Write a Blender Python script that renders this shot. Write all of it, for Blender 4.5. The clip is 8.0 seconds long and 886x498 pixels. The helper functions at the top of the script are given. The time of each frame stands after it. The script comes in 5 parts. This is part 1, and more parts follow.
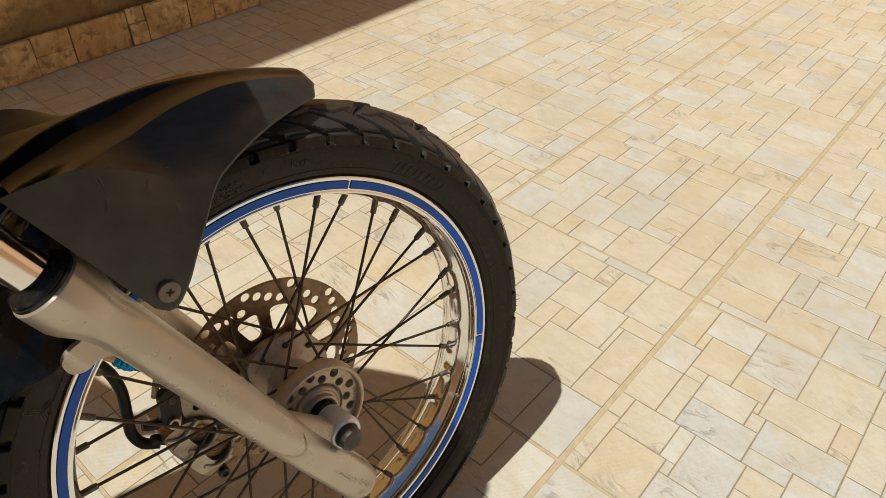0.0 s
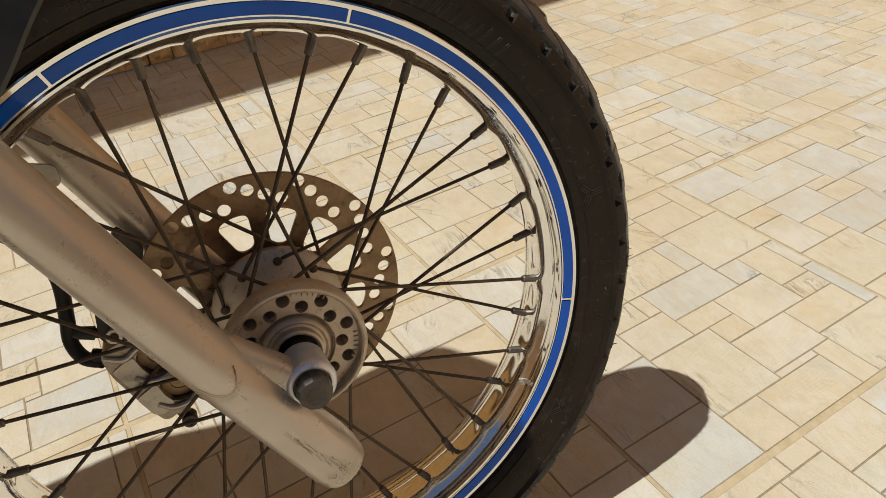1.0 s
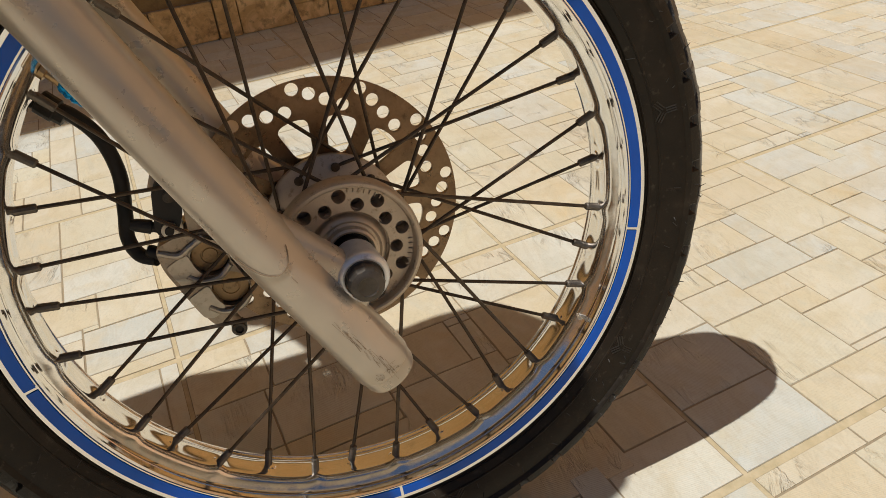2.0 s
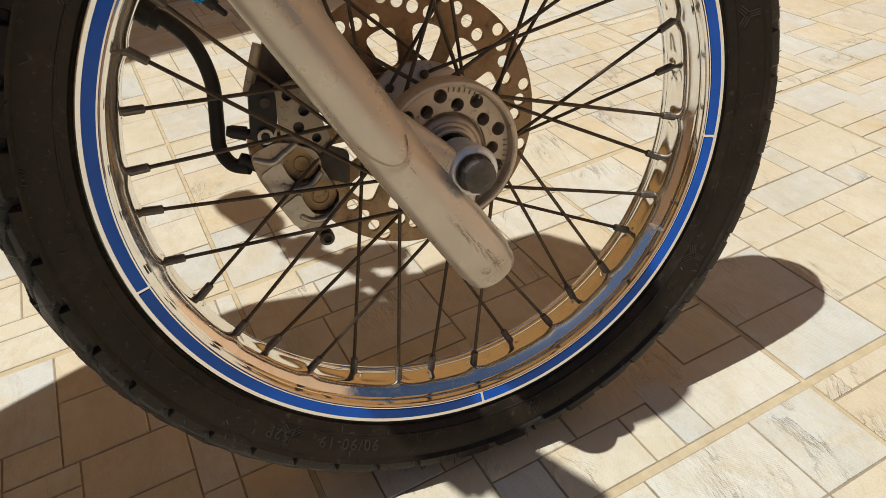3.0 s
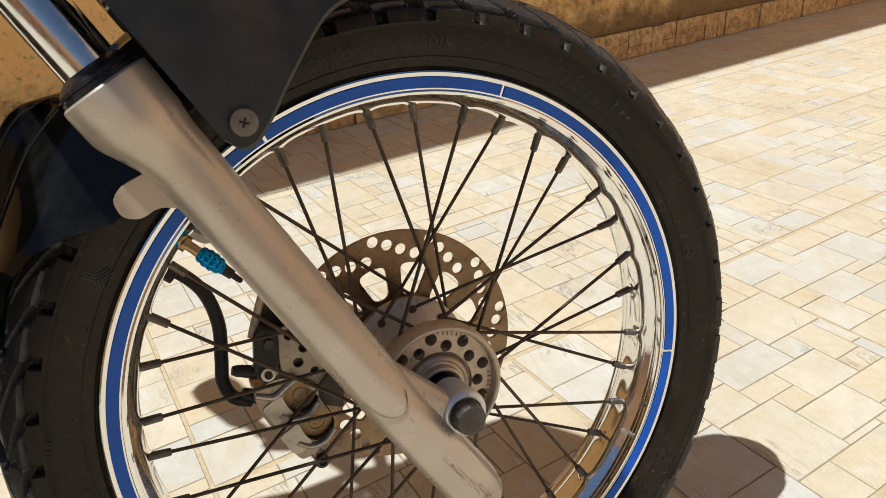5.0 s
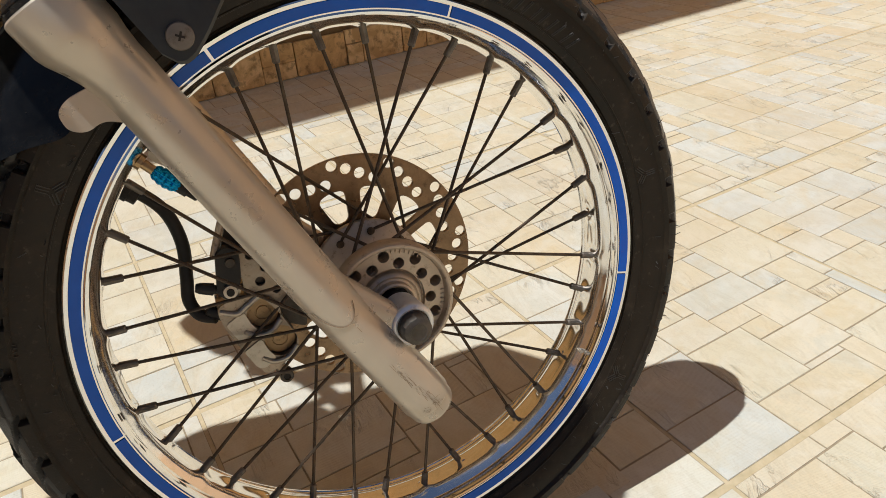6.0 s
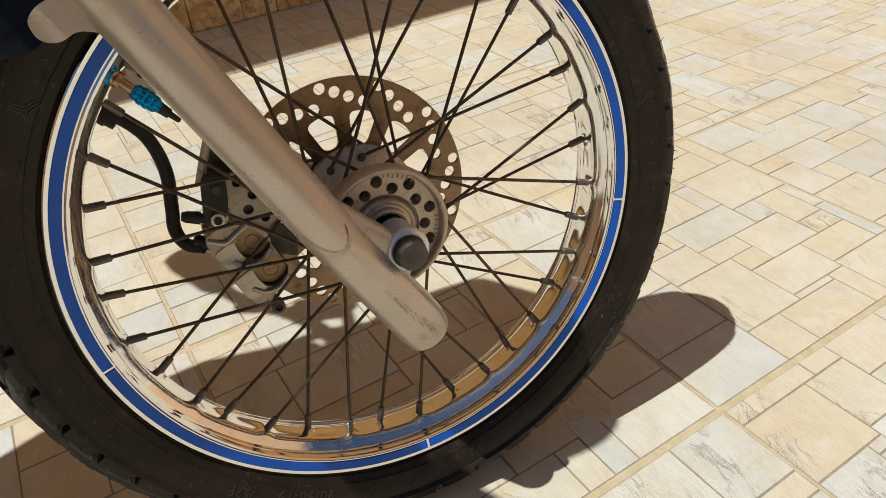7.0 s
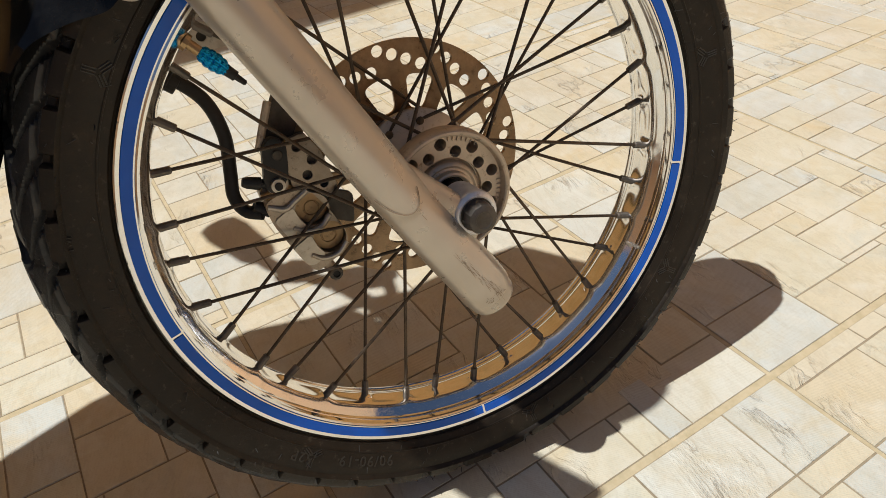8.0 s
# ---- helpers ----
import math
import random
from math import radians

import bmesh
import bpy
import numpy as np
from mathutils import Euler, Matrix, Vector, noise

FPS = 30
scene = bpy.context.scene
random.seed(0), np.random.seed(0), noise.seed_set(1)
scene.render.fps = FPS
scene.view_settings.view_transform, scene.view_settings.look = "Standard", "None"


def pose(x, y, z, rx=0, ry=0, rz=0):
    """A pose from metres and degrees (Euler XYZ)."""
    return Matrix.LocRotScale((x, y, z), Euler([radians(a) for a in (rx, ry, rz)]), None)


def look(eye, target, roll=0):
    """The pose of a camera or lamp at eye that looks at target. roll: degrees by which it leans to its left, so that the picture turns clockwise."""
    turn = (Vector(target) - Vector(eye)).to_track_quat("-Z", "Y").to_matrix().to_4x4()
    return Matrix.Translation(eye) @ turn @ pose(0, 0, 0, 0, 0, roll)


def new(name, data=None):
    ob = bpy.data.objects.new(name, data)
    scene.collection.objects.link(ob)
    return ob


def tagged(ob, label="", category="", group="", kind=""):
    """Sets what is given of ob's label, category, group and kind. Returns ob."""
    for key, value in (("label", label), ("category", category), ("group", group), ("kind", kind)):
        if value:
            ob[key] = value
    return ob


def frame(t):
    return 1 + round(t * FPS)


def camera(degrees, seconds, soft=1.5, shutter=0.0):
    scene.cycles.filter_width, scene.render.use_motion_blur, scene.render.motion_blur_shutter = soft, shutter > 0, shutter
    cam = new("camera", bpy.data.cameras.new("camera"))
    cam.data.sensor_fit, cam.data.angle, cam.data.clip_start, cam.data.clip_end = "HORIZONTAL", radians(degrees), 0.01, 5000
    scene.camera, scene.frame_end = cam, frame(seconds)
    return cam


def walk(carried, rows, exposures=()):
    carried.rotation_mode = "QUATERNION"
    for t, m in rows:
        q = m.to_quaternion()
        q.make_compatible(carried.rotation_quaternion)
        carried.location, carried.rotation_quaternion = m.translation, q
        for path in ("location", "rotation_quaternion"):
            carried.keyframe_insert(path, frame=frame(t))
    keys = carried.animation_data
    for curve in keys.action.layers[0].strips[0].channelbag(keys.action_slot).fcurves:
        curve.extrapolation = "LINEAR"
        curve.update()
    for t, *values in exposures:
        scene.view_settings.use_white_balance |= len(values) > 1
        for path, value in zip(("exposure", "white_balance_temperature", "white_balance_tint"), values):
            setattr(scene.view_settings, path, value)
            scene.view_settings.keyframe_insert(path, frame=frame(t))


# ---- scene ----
cam = camera(65.5, 8.0, soft=0.5)
PATH = [
    (0, (-0.224, -0.444, 0.927), (0.829, 0.701, -0.33), 1.4),
    (0.5, (-0.062, -0.443, 0.79), (0.652, 0.925, -0.483), -4.4),
    (1, (-0.035, -0.42, 0.684), (0.56, 1.095, -0.478), -5.1),
    (1.2, (-0.04, -0.421, 0.668), (0.505, 1.166, -0.42), -5.3),
    (2.3, (-0.073, -0.45, 0.591), (0.376, 1.097, -0.593), -5.0),
    (2.5, (-0.093, -0.452, 0.584), (0.354, 1.071, -0.634), -4.8),
    (3, (-0.151, -0.451, 0.58), (0.322, 1.072, -0.627), -5.4),
    (3.5, (-0.211, -0.435, 0.616), (0.28, 1.151, -0.5), -6.5),
    (4, (-0.212, -0.418, 0.67), (0.358, 1.218, -0.33), -5.4),
    (4.5, (-0.196, -0.421, 0.686), (0.466, 1.23, -0.23), -3.9),
    (4.7, (-0.186, -0.429, 0.686), (0.5, 1.221, -0.213), -4.0),
    (5.8, (-0.136, -0.484, 0.673), (0.496, 1.135, -0.316), -5.0),
    (6, (-0.138, -0.49, 0.669), (0.486, 1.107, -0.362), -4.9),
    (6.5, (-0.142, -0.489, 0.662), (0.496, 1.051, -0.444), -4.4),
    (7, (-0.146, -0.482, 0.647), (0.474, 1.02, -0.519), -4.8),
    (7.5, (-0.154, -0.472, 0.637), (0.431, 1.004, -0.579), -5.7),
    (8, (-0.189, -0.463, 0.64), (0.385, 1.012, -0.583), -6.0),
]
walk(cam, [(t, look(eye, target, roll)) for t, eye, target, roll in PATH],
     exposures=((0.0, -0.29, 6780, 10), (1.0, -0.32, 6680, 10), (3.0, -0.13, 6480, 10), (4.0, 0.04, 6250, 10), (4.7, 0.08, 6200, 10), (6.0, -0.08, 6230, 10), (7.0, -0.15, 6320, 10), (8.0, -0.13, 6320, 10)))

# ---- light: clear sky, high sun from behind the motorcycle ----
SUN_AZ, SUN_EL = radians(175.0), radians(67.5)
to_sun = Vector((math.cos(SUN_EL) * math.cos(SUN_AZ), math.cos(SUN_EL) * math.sin(SUN_AZ), math.sin(SUN_EL)))
world = bpy.data.worlds.new("world")
scene.world = world
world.use_nodes = True
wn = world.node_tree
sky = wn.nodes.new("ShaderNodeTexSky")
sky.sky_type, sky.sun_disc = "NISHITA", False
sky.sun_elevation, sky.sun_rotation = SUN_EL, math.pi / 2 - SUN_AZ
sky.dust_density, sky.ozone_density = 0.5, 1.4
wn.links.new(sky.outputs[0], wn.nodes["Background"].inputs[0])
wn.nodes["Background"].inputs[1].default_value = 0.053
lamp = bpy.data.lights.new("sun", "SUN")
lamp.energy, lamp.angle, lamp.color = 4.5, radians(0.53), (1.0, 0.985, 0.95)
sun_ob = new("sun", lamp)
sun_ob.matrix_world = look(to_sun * 20, (0, 0, 0))

# ---- materials ----


class Mat:
    """A node material with short hands for noise, ramps and bump."""

    def __init__(self, name, rough=0.5, metal=0.0, color=(0.5, 0.5, 0.5)):
        self.m = bpy.data.materials.new(name)
        self.m.use_nodes = True
        self.t = self.m.node_tree
        self.b = self.t.nodes["Principled BSDF"]
        self.b.inputs["Roughness"].default_value = rough
        self.b.inputs["Metallic"].default_value = metal
        self.b.inputs["Base Color"].default_value = (*color, 1)
        self.coord = None

    def node(self, kind, **kw):
        n = self.t.nodes.new(kind)
        for k, v in kw.items():
            setattr(n, k, v)
        return n

    def link(self, a, b):
        self.t.links.new(a, b)

    def place(self, world_space=False):
        if world_space:
            return self.node("ShaderNodeNewGeometry").outputs["Position"]
        return self.node("ShaderNodeTexCoord").outputs["Object"]

    def stretch(self, v, s):
        n = self.node("ShaderNodeMapping")
        n.inputs["Scale"].default_value = s
        self.link(v, n.inputs["Vector"])
        return n.outputs[0]

    def noise(self, v, scale, detail=4.0, rough=0.55, dist=0.0):
        n = self.node("ShaderNodeTexNoise")
        n.inputs["Scale"].default_value = scale
        n.inputs["Detail"].default_value = detail
        n.inputs["Roughness"].default_value = rough
        n.inputs["Distortion"].default_value = dist
        self.link(v, n.inputs["Vector"])
        return n.outputs["Fac"]

    def ramp(self, v, stops):
        n = self.node("ShaderNodeValToRGB")
        e = n.color_ramp.elements
        while len(e) < len(stops):
            e.new(0.5)
        for el, (p, c) in zip(e, stops):
            el.position = p
            el.color = (*c, 1) if len(c) == 3 else (c[0], c[0], c[0], 1)
        self.link(v, n.inputs["Fac"])
        return n.outputs["Color"]

    def mix(self, fac, a, b, blend="MIX"):
        n = self.node("ShaderNodeMix", data_type="RGBA", blend_type=blend)
        for sock, val in ((n.inputs[0], fac), (n.inputs[6], a), (n.inputs[7], b)):
            if isinstance(val, (int, float)):
                sock.default_value = val
            elif isinstance(val, tuple):
                sock.default_value = (*val, 1)
            else:
                self.link(val, sock)
        return n.outputs[2]

    def color(self, v):
        self.link(v, self.b.inputs["Base Color"])

    def rough(self, v):
        self.link(v, self.b.inputs["Roughness"])

    def bump(self, v, strength=0.2, dist=0.001):
        n = self.node("ShaderNodeBump")
        n.inputs["Strength"].default_value = strength
        n.inputs["Distance"].default_value = dist
        old = self.b.inputs["Normal"].links
        if old:
            self.link(old[0].from_socket, n.inputs["Normal"])
        self.link(v, n.inputs["Height"])
        self.link(n.outputs[0], self.b.inputs["Normal"])


def stone_material(name, per_island):
    m = Mat(name, 0.55)
    p = m.place(True)
    if per_island:
        rnd = m.node("ShaderNodeNewGeometry").outputs["Random Per Island"]
    else:
        rnd = m.node("ShaderNodeObjectInfo").outputs["Random"]
    base = m.ramp(rnd, [(0.0, (0.63, 0.58, 0.46)), (0.16, (0.63, 0.56, 0.405)), (0.34, (0.635, 0.615, 0.49)), (0.50, (0.625, 0.54, 0.375)),
                        (0.64, (0.65, 0.61, 0.485)), (0.78, (0.62, 0.625, 0.56)), (0.90, (0.54, 0.56, 0.515)), (1.0, (0.66, 0.655, 0.58))])
    # soft bands of iron stain, cleft veins and fine grit
    shift = m.node("ShaderNodeVectorMath", operation="ADD")
    m.link(p, shift.inputs[0])
    comb = m.node("ShaderNodeCombineXYZ")
    k = m.node("ShaderNodeMath", operation="MULTIPLY")
    k.inputs[1].default_value = 37.0
    m.link(rnd, k.inputs[0])
    m.link(k.outputs[0], comb.inputs[0])
    m.link(k.outputs[0], comb.inputs[2])
    m.link(comb.outputs[0], shift.inputs[1])
    q = shift.outputs[0]
    big = m.noise(q, 9.0, 4, 0.6, 1.2)
    c = m.mix(m.ramp(big, [(0.42, (0.0,)), (0.70, (0.62,))]), base, (0.57, 0.495, 0.33))
    rust = m.noise(q, 5.0, 5, 0.62, 1.6)
    c = m.mix(m.ramp(rust, [(0.55, (0.0,)), (0.70, (0.38,))]), c, (0.60, 0.45, 0.22))
    grey = m.noise(m.stretch(q, (14, 7, 9)), 1.0, 6, 0.66, 0.8)
    c = m.mix(m.ramp(grey, [(0.54, (0.0,)), (0.66, (0.42,))]), c, (0.50, 0.50, 0.42))
    vein = m.noise(m.stretch(q, (26, 9, 10)), 1.0, 6, 0.65, 2.0)
    c = m.mix(m.ramp(vein, [(0.50, (0.0,)), (0.56, (0.16,)), (0.62, (0.0,))]), c, (0.36, 0.29, 0.18))
    # thin dark cleft lines, here and there
    cleft = m.noise(m.stretch(q, (13, 5, 9)), 1.0, 7, 0.62, 1.4)
    where = m.ramp(m.noise(q, 7.0, 3, 0.5), [(0.56, (0.0,)), (0.66, (1.0,))])
    line = m.ramp(cleft, [(0.488, (0.0,)), (0.498, (0.42,)), (0.502, (0.42,)), (0.512, (0.0,))])
    seam = m.mix(1.0, where, line, "MULTIPLY")
    c = m.mix(seam, c, (0.24, 0.19, 0.12))
    grit = m.noise(p, 330.0, 3, 0.7)
    c = m.mix(m.ramp(grit, [(0.52, (0.0,)), (0.74, (0.30,))]), c, (0.36, 0.29, 0.19))
    pale = m.noise(q, 23.0, 5, 0.6, 0.6)
    c = m.mix(m.ramp(pale, [(0.50, (0.0,)), (0.75, (0.45,))]), c, (0.72, 0.71, 0.63))
    dirt = m.noise(p, 2.2, 4, 0.6)
    c = m.mix(m.ramp(dirt, [(0.35, (0.26,)), (0.6, (0.0,))]), c, (0.42, 0.32, 0.19))
    m.color(c)
    m.rough(m.ramp(pale, [(0.3, (0.62,)), (0.8, (0.42,))]))
    m.bump(m.noise(m.stretch(q, (60, 34, 40)), 1.0, 6, 0.65, 1.0), 0.35, 0.0012)
    m.bump(m.noise(q, 420.0, 3, 0.6), 0.25, 0.0004)
    m.bump(vein, 0.3, 0.0015)
    ledge = m.ramp(cleft, [(0.47, (0.0,)), (0.5, (1.0,)), (0.60, (0.0,))])
    m.bump(m.mix(1.0, where, ledge, "MULTIPLY"), 0.8, 0.0022)
    # fine sawn ribs
    ribs = m.node("ShaderNodeTexWave", wave_type="BANDS", bands_direction="DIAGONAL")
    ribs.inputs["Scale"].default_value = 190.0
    ribs.inputs["Distortion"].default_value = 1.2
    m.link(q, ribs.inputs["Vector"])
    m.bump(ribs.outputs["Fac"], 0.22, 0.0004)
    return m.m


def mortar_material(name, c0, c1):
    m = Mat(name, 0.9)
    p = m.place(True)
    m.color(m.ramp(m.noise(p, 60, 5, 0.65), [(0.3, c0), (0.7, c1)]))
    m.bump(m.noise(p, 300, 4, 0.6), 0.5, 0.001)
    return m.m


def wall_material():
    m = Mat("ochre_plaster", 0.85)
    p = m.place(True)
    base = m.ramp(m.noise(p, 2.4, 6, 0.62, 0.5), [(0.30, (0.84, 0.48, 0.165)), (0.52, (0.89, 0.56, 0.23)), (0.75, (0.90, 0.62, 0.30))])
    patch = m.noise(m.stretch(p, (2.2, 2.2, 1.5)), 2.0, 8, 0.68, 0.4)
    c = m.mix(m.ramp(patch, [(0.50, (0.0,)), (0.55, (0.6,)), (0.64, (0.75,))]), base, (0.80, 0.49, 0.18))
    # damp stain rising from the foot, mottled, with a ragged edge
    sep = m.node("ShaderNodeSeparateXYZ")
    m.link(p, sep.inputs[0])
    wob = m.node("ShaderNodeMath", operation="MULTIPLY_ADD")
    wob.inputs[1].default_value = -0.36
    m.link(m.noise(p, 4.2, 8, 0.66), wob.inputs[0])
    m.link(sep.outputs["Z"], wob.inputs[2])
    low = m.ramp(wob.outputs[0], [(0.0, (1.0,)), (0.15, (0.95,)), (0.175, (0.0,))])
    mottle = m.ramp(m.noise(p, 17.0, 8, 0.72), [(0.34, (0.20, 0.125, 0.045)), (0.48, (0.62, 0.40, 0.15)), (0.66, (0.84, 0.58, 0.26))])
    c = m.mix(low, c, mottle)
    foot = m.ramp(wob.outputs[0], [(0.0, (0.8,)), (0.06, (0.0,))])
    c = m.mix(foot, c, (0.16, 0.10, 0.04))
    speck = m.noise(p, 46.0, 6, 0.7)
    c = m.mix(m.ramp(speck, [(0.56, (0.0,)), (0.66, (0.55,))]), c, (0.16, 0.11, 0.05))
    m.color(c)
    m.bump(m.noise(p, 60, 8, 0.65), 0.5, 0.004)
    m.bump(patch, 0.4, 0.006)
    return m.m


def trim_material():
    m = Mat("trim_stone", 0.7)
    p = m.place(True)
    rnd = m.node("ShaderNodeObjectInfo").outputs["Random"]
    base = m.ramp(rnd, [(0.0, (0.70, 0.46, 0.19)), (0.5, (0.80, 0.58, 0.29)), (1.0, (0.74, 0.51, 0.23))])
    c = m.mix(m.ramp(m.noise(p, 16, 6, 0.65, 1.0), [(0.40, (0.0,)), (0.58, (0.85,))]), base, (0.50, 0.31, 0.12))
    c = m.mix(m.ramp(m.noise(p, 40, 5, 0.6), [(0.52, (0.0,)), (0.66, (0.75,))]), c, (0.22, 0.135, 0.055))
    m.color(c)
    m.bump(m.noise(p, 45, 6, 0.6), 0.5, 0.002)
    return m.m


def rubber_material(name, c0, c1, c2, rough, spec=0.36):
    m = Mat(name, rough)
    p = m.place()
    n = m.noise(p, 34, 6, 0.62)
    c = m.ramp(n, [(0.3, c0), (0.6, c1), (0.85, c2)])
    dust = m.noise(p, 150, 4, 0.65)
    c = m.mix(m.ramp(dust, [(0.6, (0.0,)), (0.74, (0.4,))]), c, (0.12, 0.095, 0.07))
    m.color(c)
    m.rough(m.ramp(n, [(0.3, (rough - 0.10,)), (0.8, (rough + 0.12,))]))
    m.b.inputs["Specular IOR Level"].default_value = spec
    m.bump(m.noise(p, 420, 5, 0.68), 0.55, 0.0006)
    m.bump(n, 0.3, 0.001)
    # age cracks in patches
    crack = m.ramp(m.noise(p, 42, 6, 0.6, 2.2), [(0.478, (1.0,)), (0.497, (0.0,)), (0.503, (0.0,)), (0.522, (1.0,))])
    where = m.ramp(m.noise(p, 9, 3, 0.5), [(0.54, (1.0,)), (0.64, (0.0,))])
    m.bump(m.mix(1.0, crack, where, "LIGHTEN"), 0.35, 0.0014)
    return m.m


def chrome_material(name, rough, tint=(0.78, 0.77, 0.75), dirt_amount=0.35):
    m = Mat(name, rough, 1.0, tint)
    p = m.place()
    n = m.noise(p, 55, 7, 0.7)
    m.color(m.mix(m.ramp(n, [(0.58, (0.0,)), (0.74, (dirt_amount,))]), tint, (0.30, 0.24, 0.17)))
    m.rough(m.ramp(m.noise(p, 120, 6, 0.65), [(0.35, (rough,)), (0.75, (rough + 0.16,))]))
    m.bump(m.noise(p, 30, 3, 0.5), 0.06, 0.001)
    return m.m


def painted_metal(name, c0, c1, rough=0.42, metal=0.35, grain=260.0):
    m = Mat(name, rough, metal)
    p = m.place()
    n = m.noise(p, 11, 5, 0.6)
    c = m.ramp(n, [(0.3, c0), (0.72, c1)])
    spots = m.noise(p, 90, 7, 0.75)
    c = m.mix(m.ramp(spots, [(0.68, (0.0,)), (0.75, (0.10,))]), c, (0.30, 0.27, 0.22))
    m.color(c)
    m.rough(m.ramp(m.noise(p, 60, 5, 0.6), [(0.3, (rough - 0.08,)), (0.75, (rough + 0.12,))]))
    m.bump(m.noise(p, grain, 3, 0.6), 0.12, 0.0006)
    return m.m


def worn_metal(name, c0, c1, rough, metal=0.9, stain=(0.10, 0.07, 0.045)):
    m = Mat(name, rough, metal)
    p = m.place()
    n = m.noise(p, 48, 7, 0.7)
    c = m.ramp(n, [(0.32, c0), (0.66, c1)])
    c = m.mix(m.ramp(m.noise(p, 140, 6, 0.7), [(0.56, (0.0,)), (0.7, (0.7,))]), c, stain)
    m.color(c)
    m.rough(m.ramp(n, [(0.3, (rough,)), (0.75, (min(1.0, rough + 0.25),))]))
    m.bump(n, 0.2, 0.0008)
    return m.m


def plastic(name, c, rough, scratch=0.25, spec=0.38):
    m = Mat(name, rough)
    p = m.place()
    n = m.noise(m.stretch(p, (40, 160, 40)), 1.0, 5, 0.6)
    light = tuple(min(1.0, v * 1.7 + 0.008) for v in c)
    m.color(m.ramp(n, [(0.35, c), (0.8, light)]))
    m.rough(m.ramp(m.noise(p, 130, 6, 0.7), [(0.4, (rough,)), (0.8, (rough + scratch,))]))
    m.b.inputs["Specular IOR Level"].default_value = spec
    m.bump(m.noise(p, 35, 3, 0.5), 0.04, 0.002)
    return m.m


def tape_material():
    m = Mat("blue_tape", 0.3)
    p = m.place()
    m.color(m.ramp(m.noise(p, 18, 4, 0.6), [(0.35, (0.001, 0.080, 0.46)), (0.7, (0.001, 0.105, 0.58))]))
    m.rough(m.ramp(m.noise(p, 90, 5, 0.65), [(0.4, (0.09,)), (0.75, (0.20,))]))
    m.b.inputs["Specular IOR Level"].default_value = 0.34
    return m.m


STONE = stone_material("floor_stone", False)
STONE_FAR = stone_material("floor_stone_rest", True)
MORTAR = mortar_material("joint_mortar", (0.45, 0.37, 0.22), (0.59, 0.49, 0.32))
BED = mortar_material("slab_bed", (0.25, 0.20, 0.13), (0.37, 0.30, 0.20))
PLASTER = wall_material()
TRIM = trim_material()
SIDEWALL = rubber_material("dusty_sidewall", (0.0098, 0.0068, 0.0040), (0.0180, 0.0126, 0.0074), (0.048, 0.034, 0.021), 0.46, 0.25)
RUBBER = rubber_material("tread_rubber", (0.0190, 0.0182, 0.0175), (0.0320, 0.0310, 0.0300), (0.075, 0.069, 0.060), 0.40, 0.55)
NICK = Mat("rubber_nick", 0.4, 0.0, (0.13, 0.115, 0.095)).m
LETTER = Mat("letter_rubber", 0.45, 0.0, (0.021, 0.0165, 0.0115)).m
CHROME = chrome_material("chrome_rim", 0.05, (0.86, 0.86, 0.85), 0.28)
CHROME_TUBE = chrome_material("chrome_tube", 0.07, (0.82, 0.81, 0.80), 0.12)
TAPE = tape_material()
SILVER = painted_metal("silver_paint", (0.475, 0.410, 0.328), (0.550, 0.482, 0.392), 0.32, 0.42)
ALLOY = worn_metal("cast_alloy", (0.46, 0.39, 0.31), (0.60, 0.505, 0.395), 0.40, 0.7, (0.20, 0.14, 0.09))
CAST_DARK = worn_metal("weathered_alloy", (0.26, 0.21, 0.16), (0.42, 0.36, 0.29), 0.34, 0.85, (0.09, 0.06, 0.04))
BRIGHT = worn_metal("bright_alloy", (0.66, 0.67, 0.69), (0.80, 0.81, 0.83), 0.28, 0.65, (0.46, 0.43, 0.40))
DISC = worn_metal("disc_steel", (0.20, 0.132, 0.078), (0.33, 0.228, 0.138), 0.22, 0.85, (0.12, 0.08, 0.05))
SPOKE = worn_metal("spoke_steel", (0.055, 0.040, 0.028), (0.13, 0.097, 0.070), 0.45, 0.8, (0.05, 0.03, 0.02))
NIPPLE = worn_metal("nipple_steel", (0.10, 0.085, 0.07), (0.22, 0.19, 0.16), 0.4, 0.85, (0.05, 0.035, 0.025))
GLOSS_BLACK = plastic("gloss_black_plastic", (0.0030, 0.0029, 0.0027), 0.07, 0.09, 0.27)
MATT_BLACK = plastic("satin_black_plastic", (0.0175, 0.0190, 0.0180), 0.35, 0.12, 0.5)
SEAL = plastic("seal_rubber", (0.010, 0.010, 0.011), 0.22, 0.15)
SCUFF = Mat("scuff", 0.7, 0.0, (0.24, 0.165, 0.10)).m
# for the unseen yard walls: clay tint chosen to warm bounce and reflections
BOUNCE_CLAY = mortar_material("bounce_clay_plaster", (0.73, 0.475, 0.275), (0.81, 0.555, 0.35))
BLACK_RUBBER = plastic("black_rubber", (0.012, 0.011, 0.010), 0.5, 0.2)
SCREW = worn_metal("screw_steel", (0.15, 0.135, 0.12), (0.23, 0.205, 0.18), 0.42, 0.8)
DARK_STEEL = worn_metal("dark_steel", (0.045, 0.040, 0.035), (0.13, 0.115, 0.10), 0.40, 0.85)
CYAN = Mat("cyan_anodised", 0.26, 0.8, (0.0, 0.22, 0.50)).m
BRASS = worn_metal("brass", (0.34, 0.22, 0.11), (0.50, 0.35, 0.19), 0.3, 1.0)
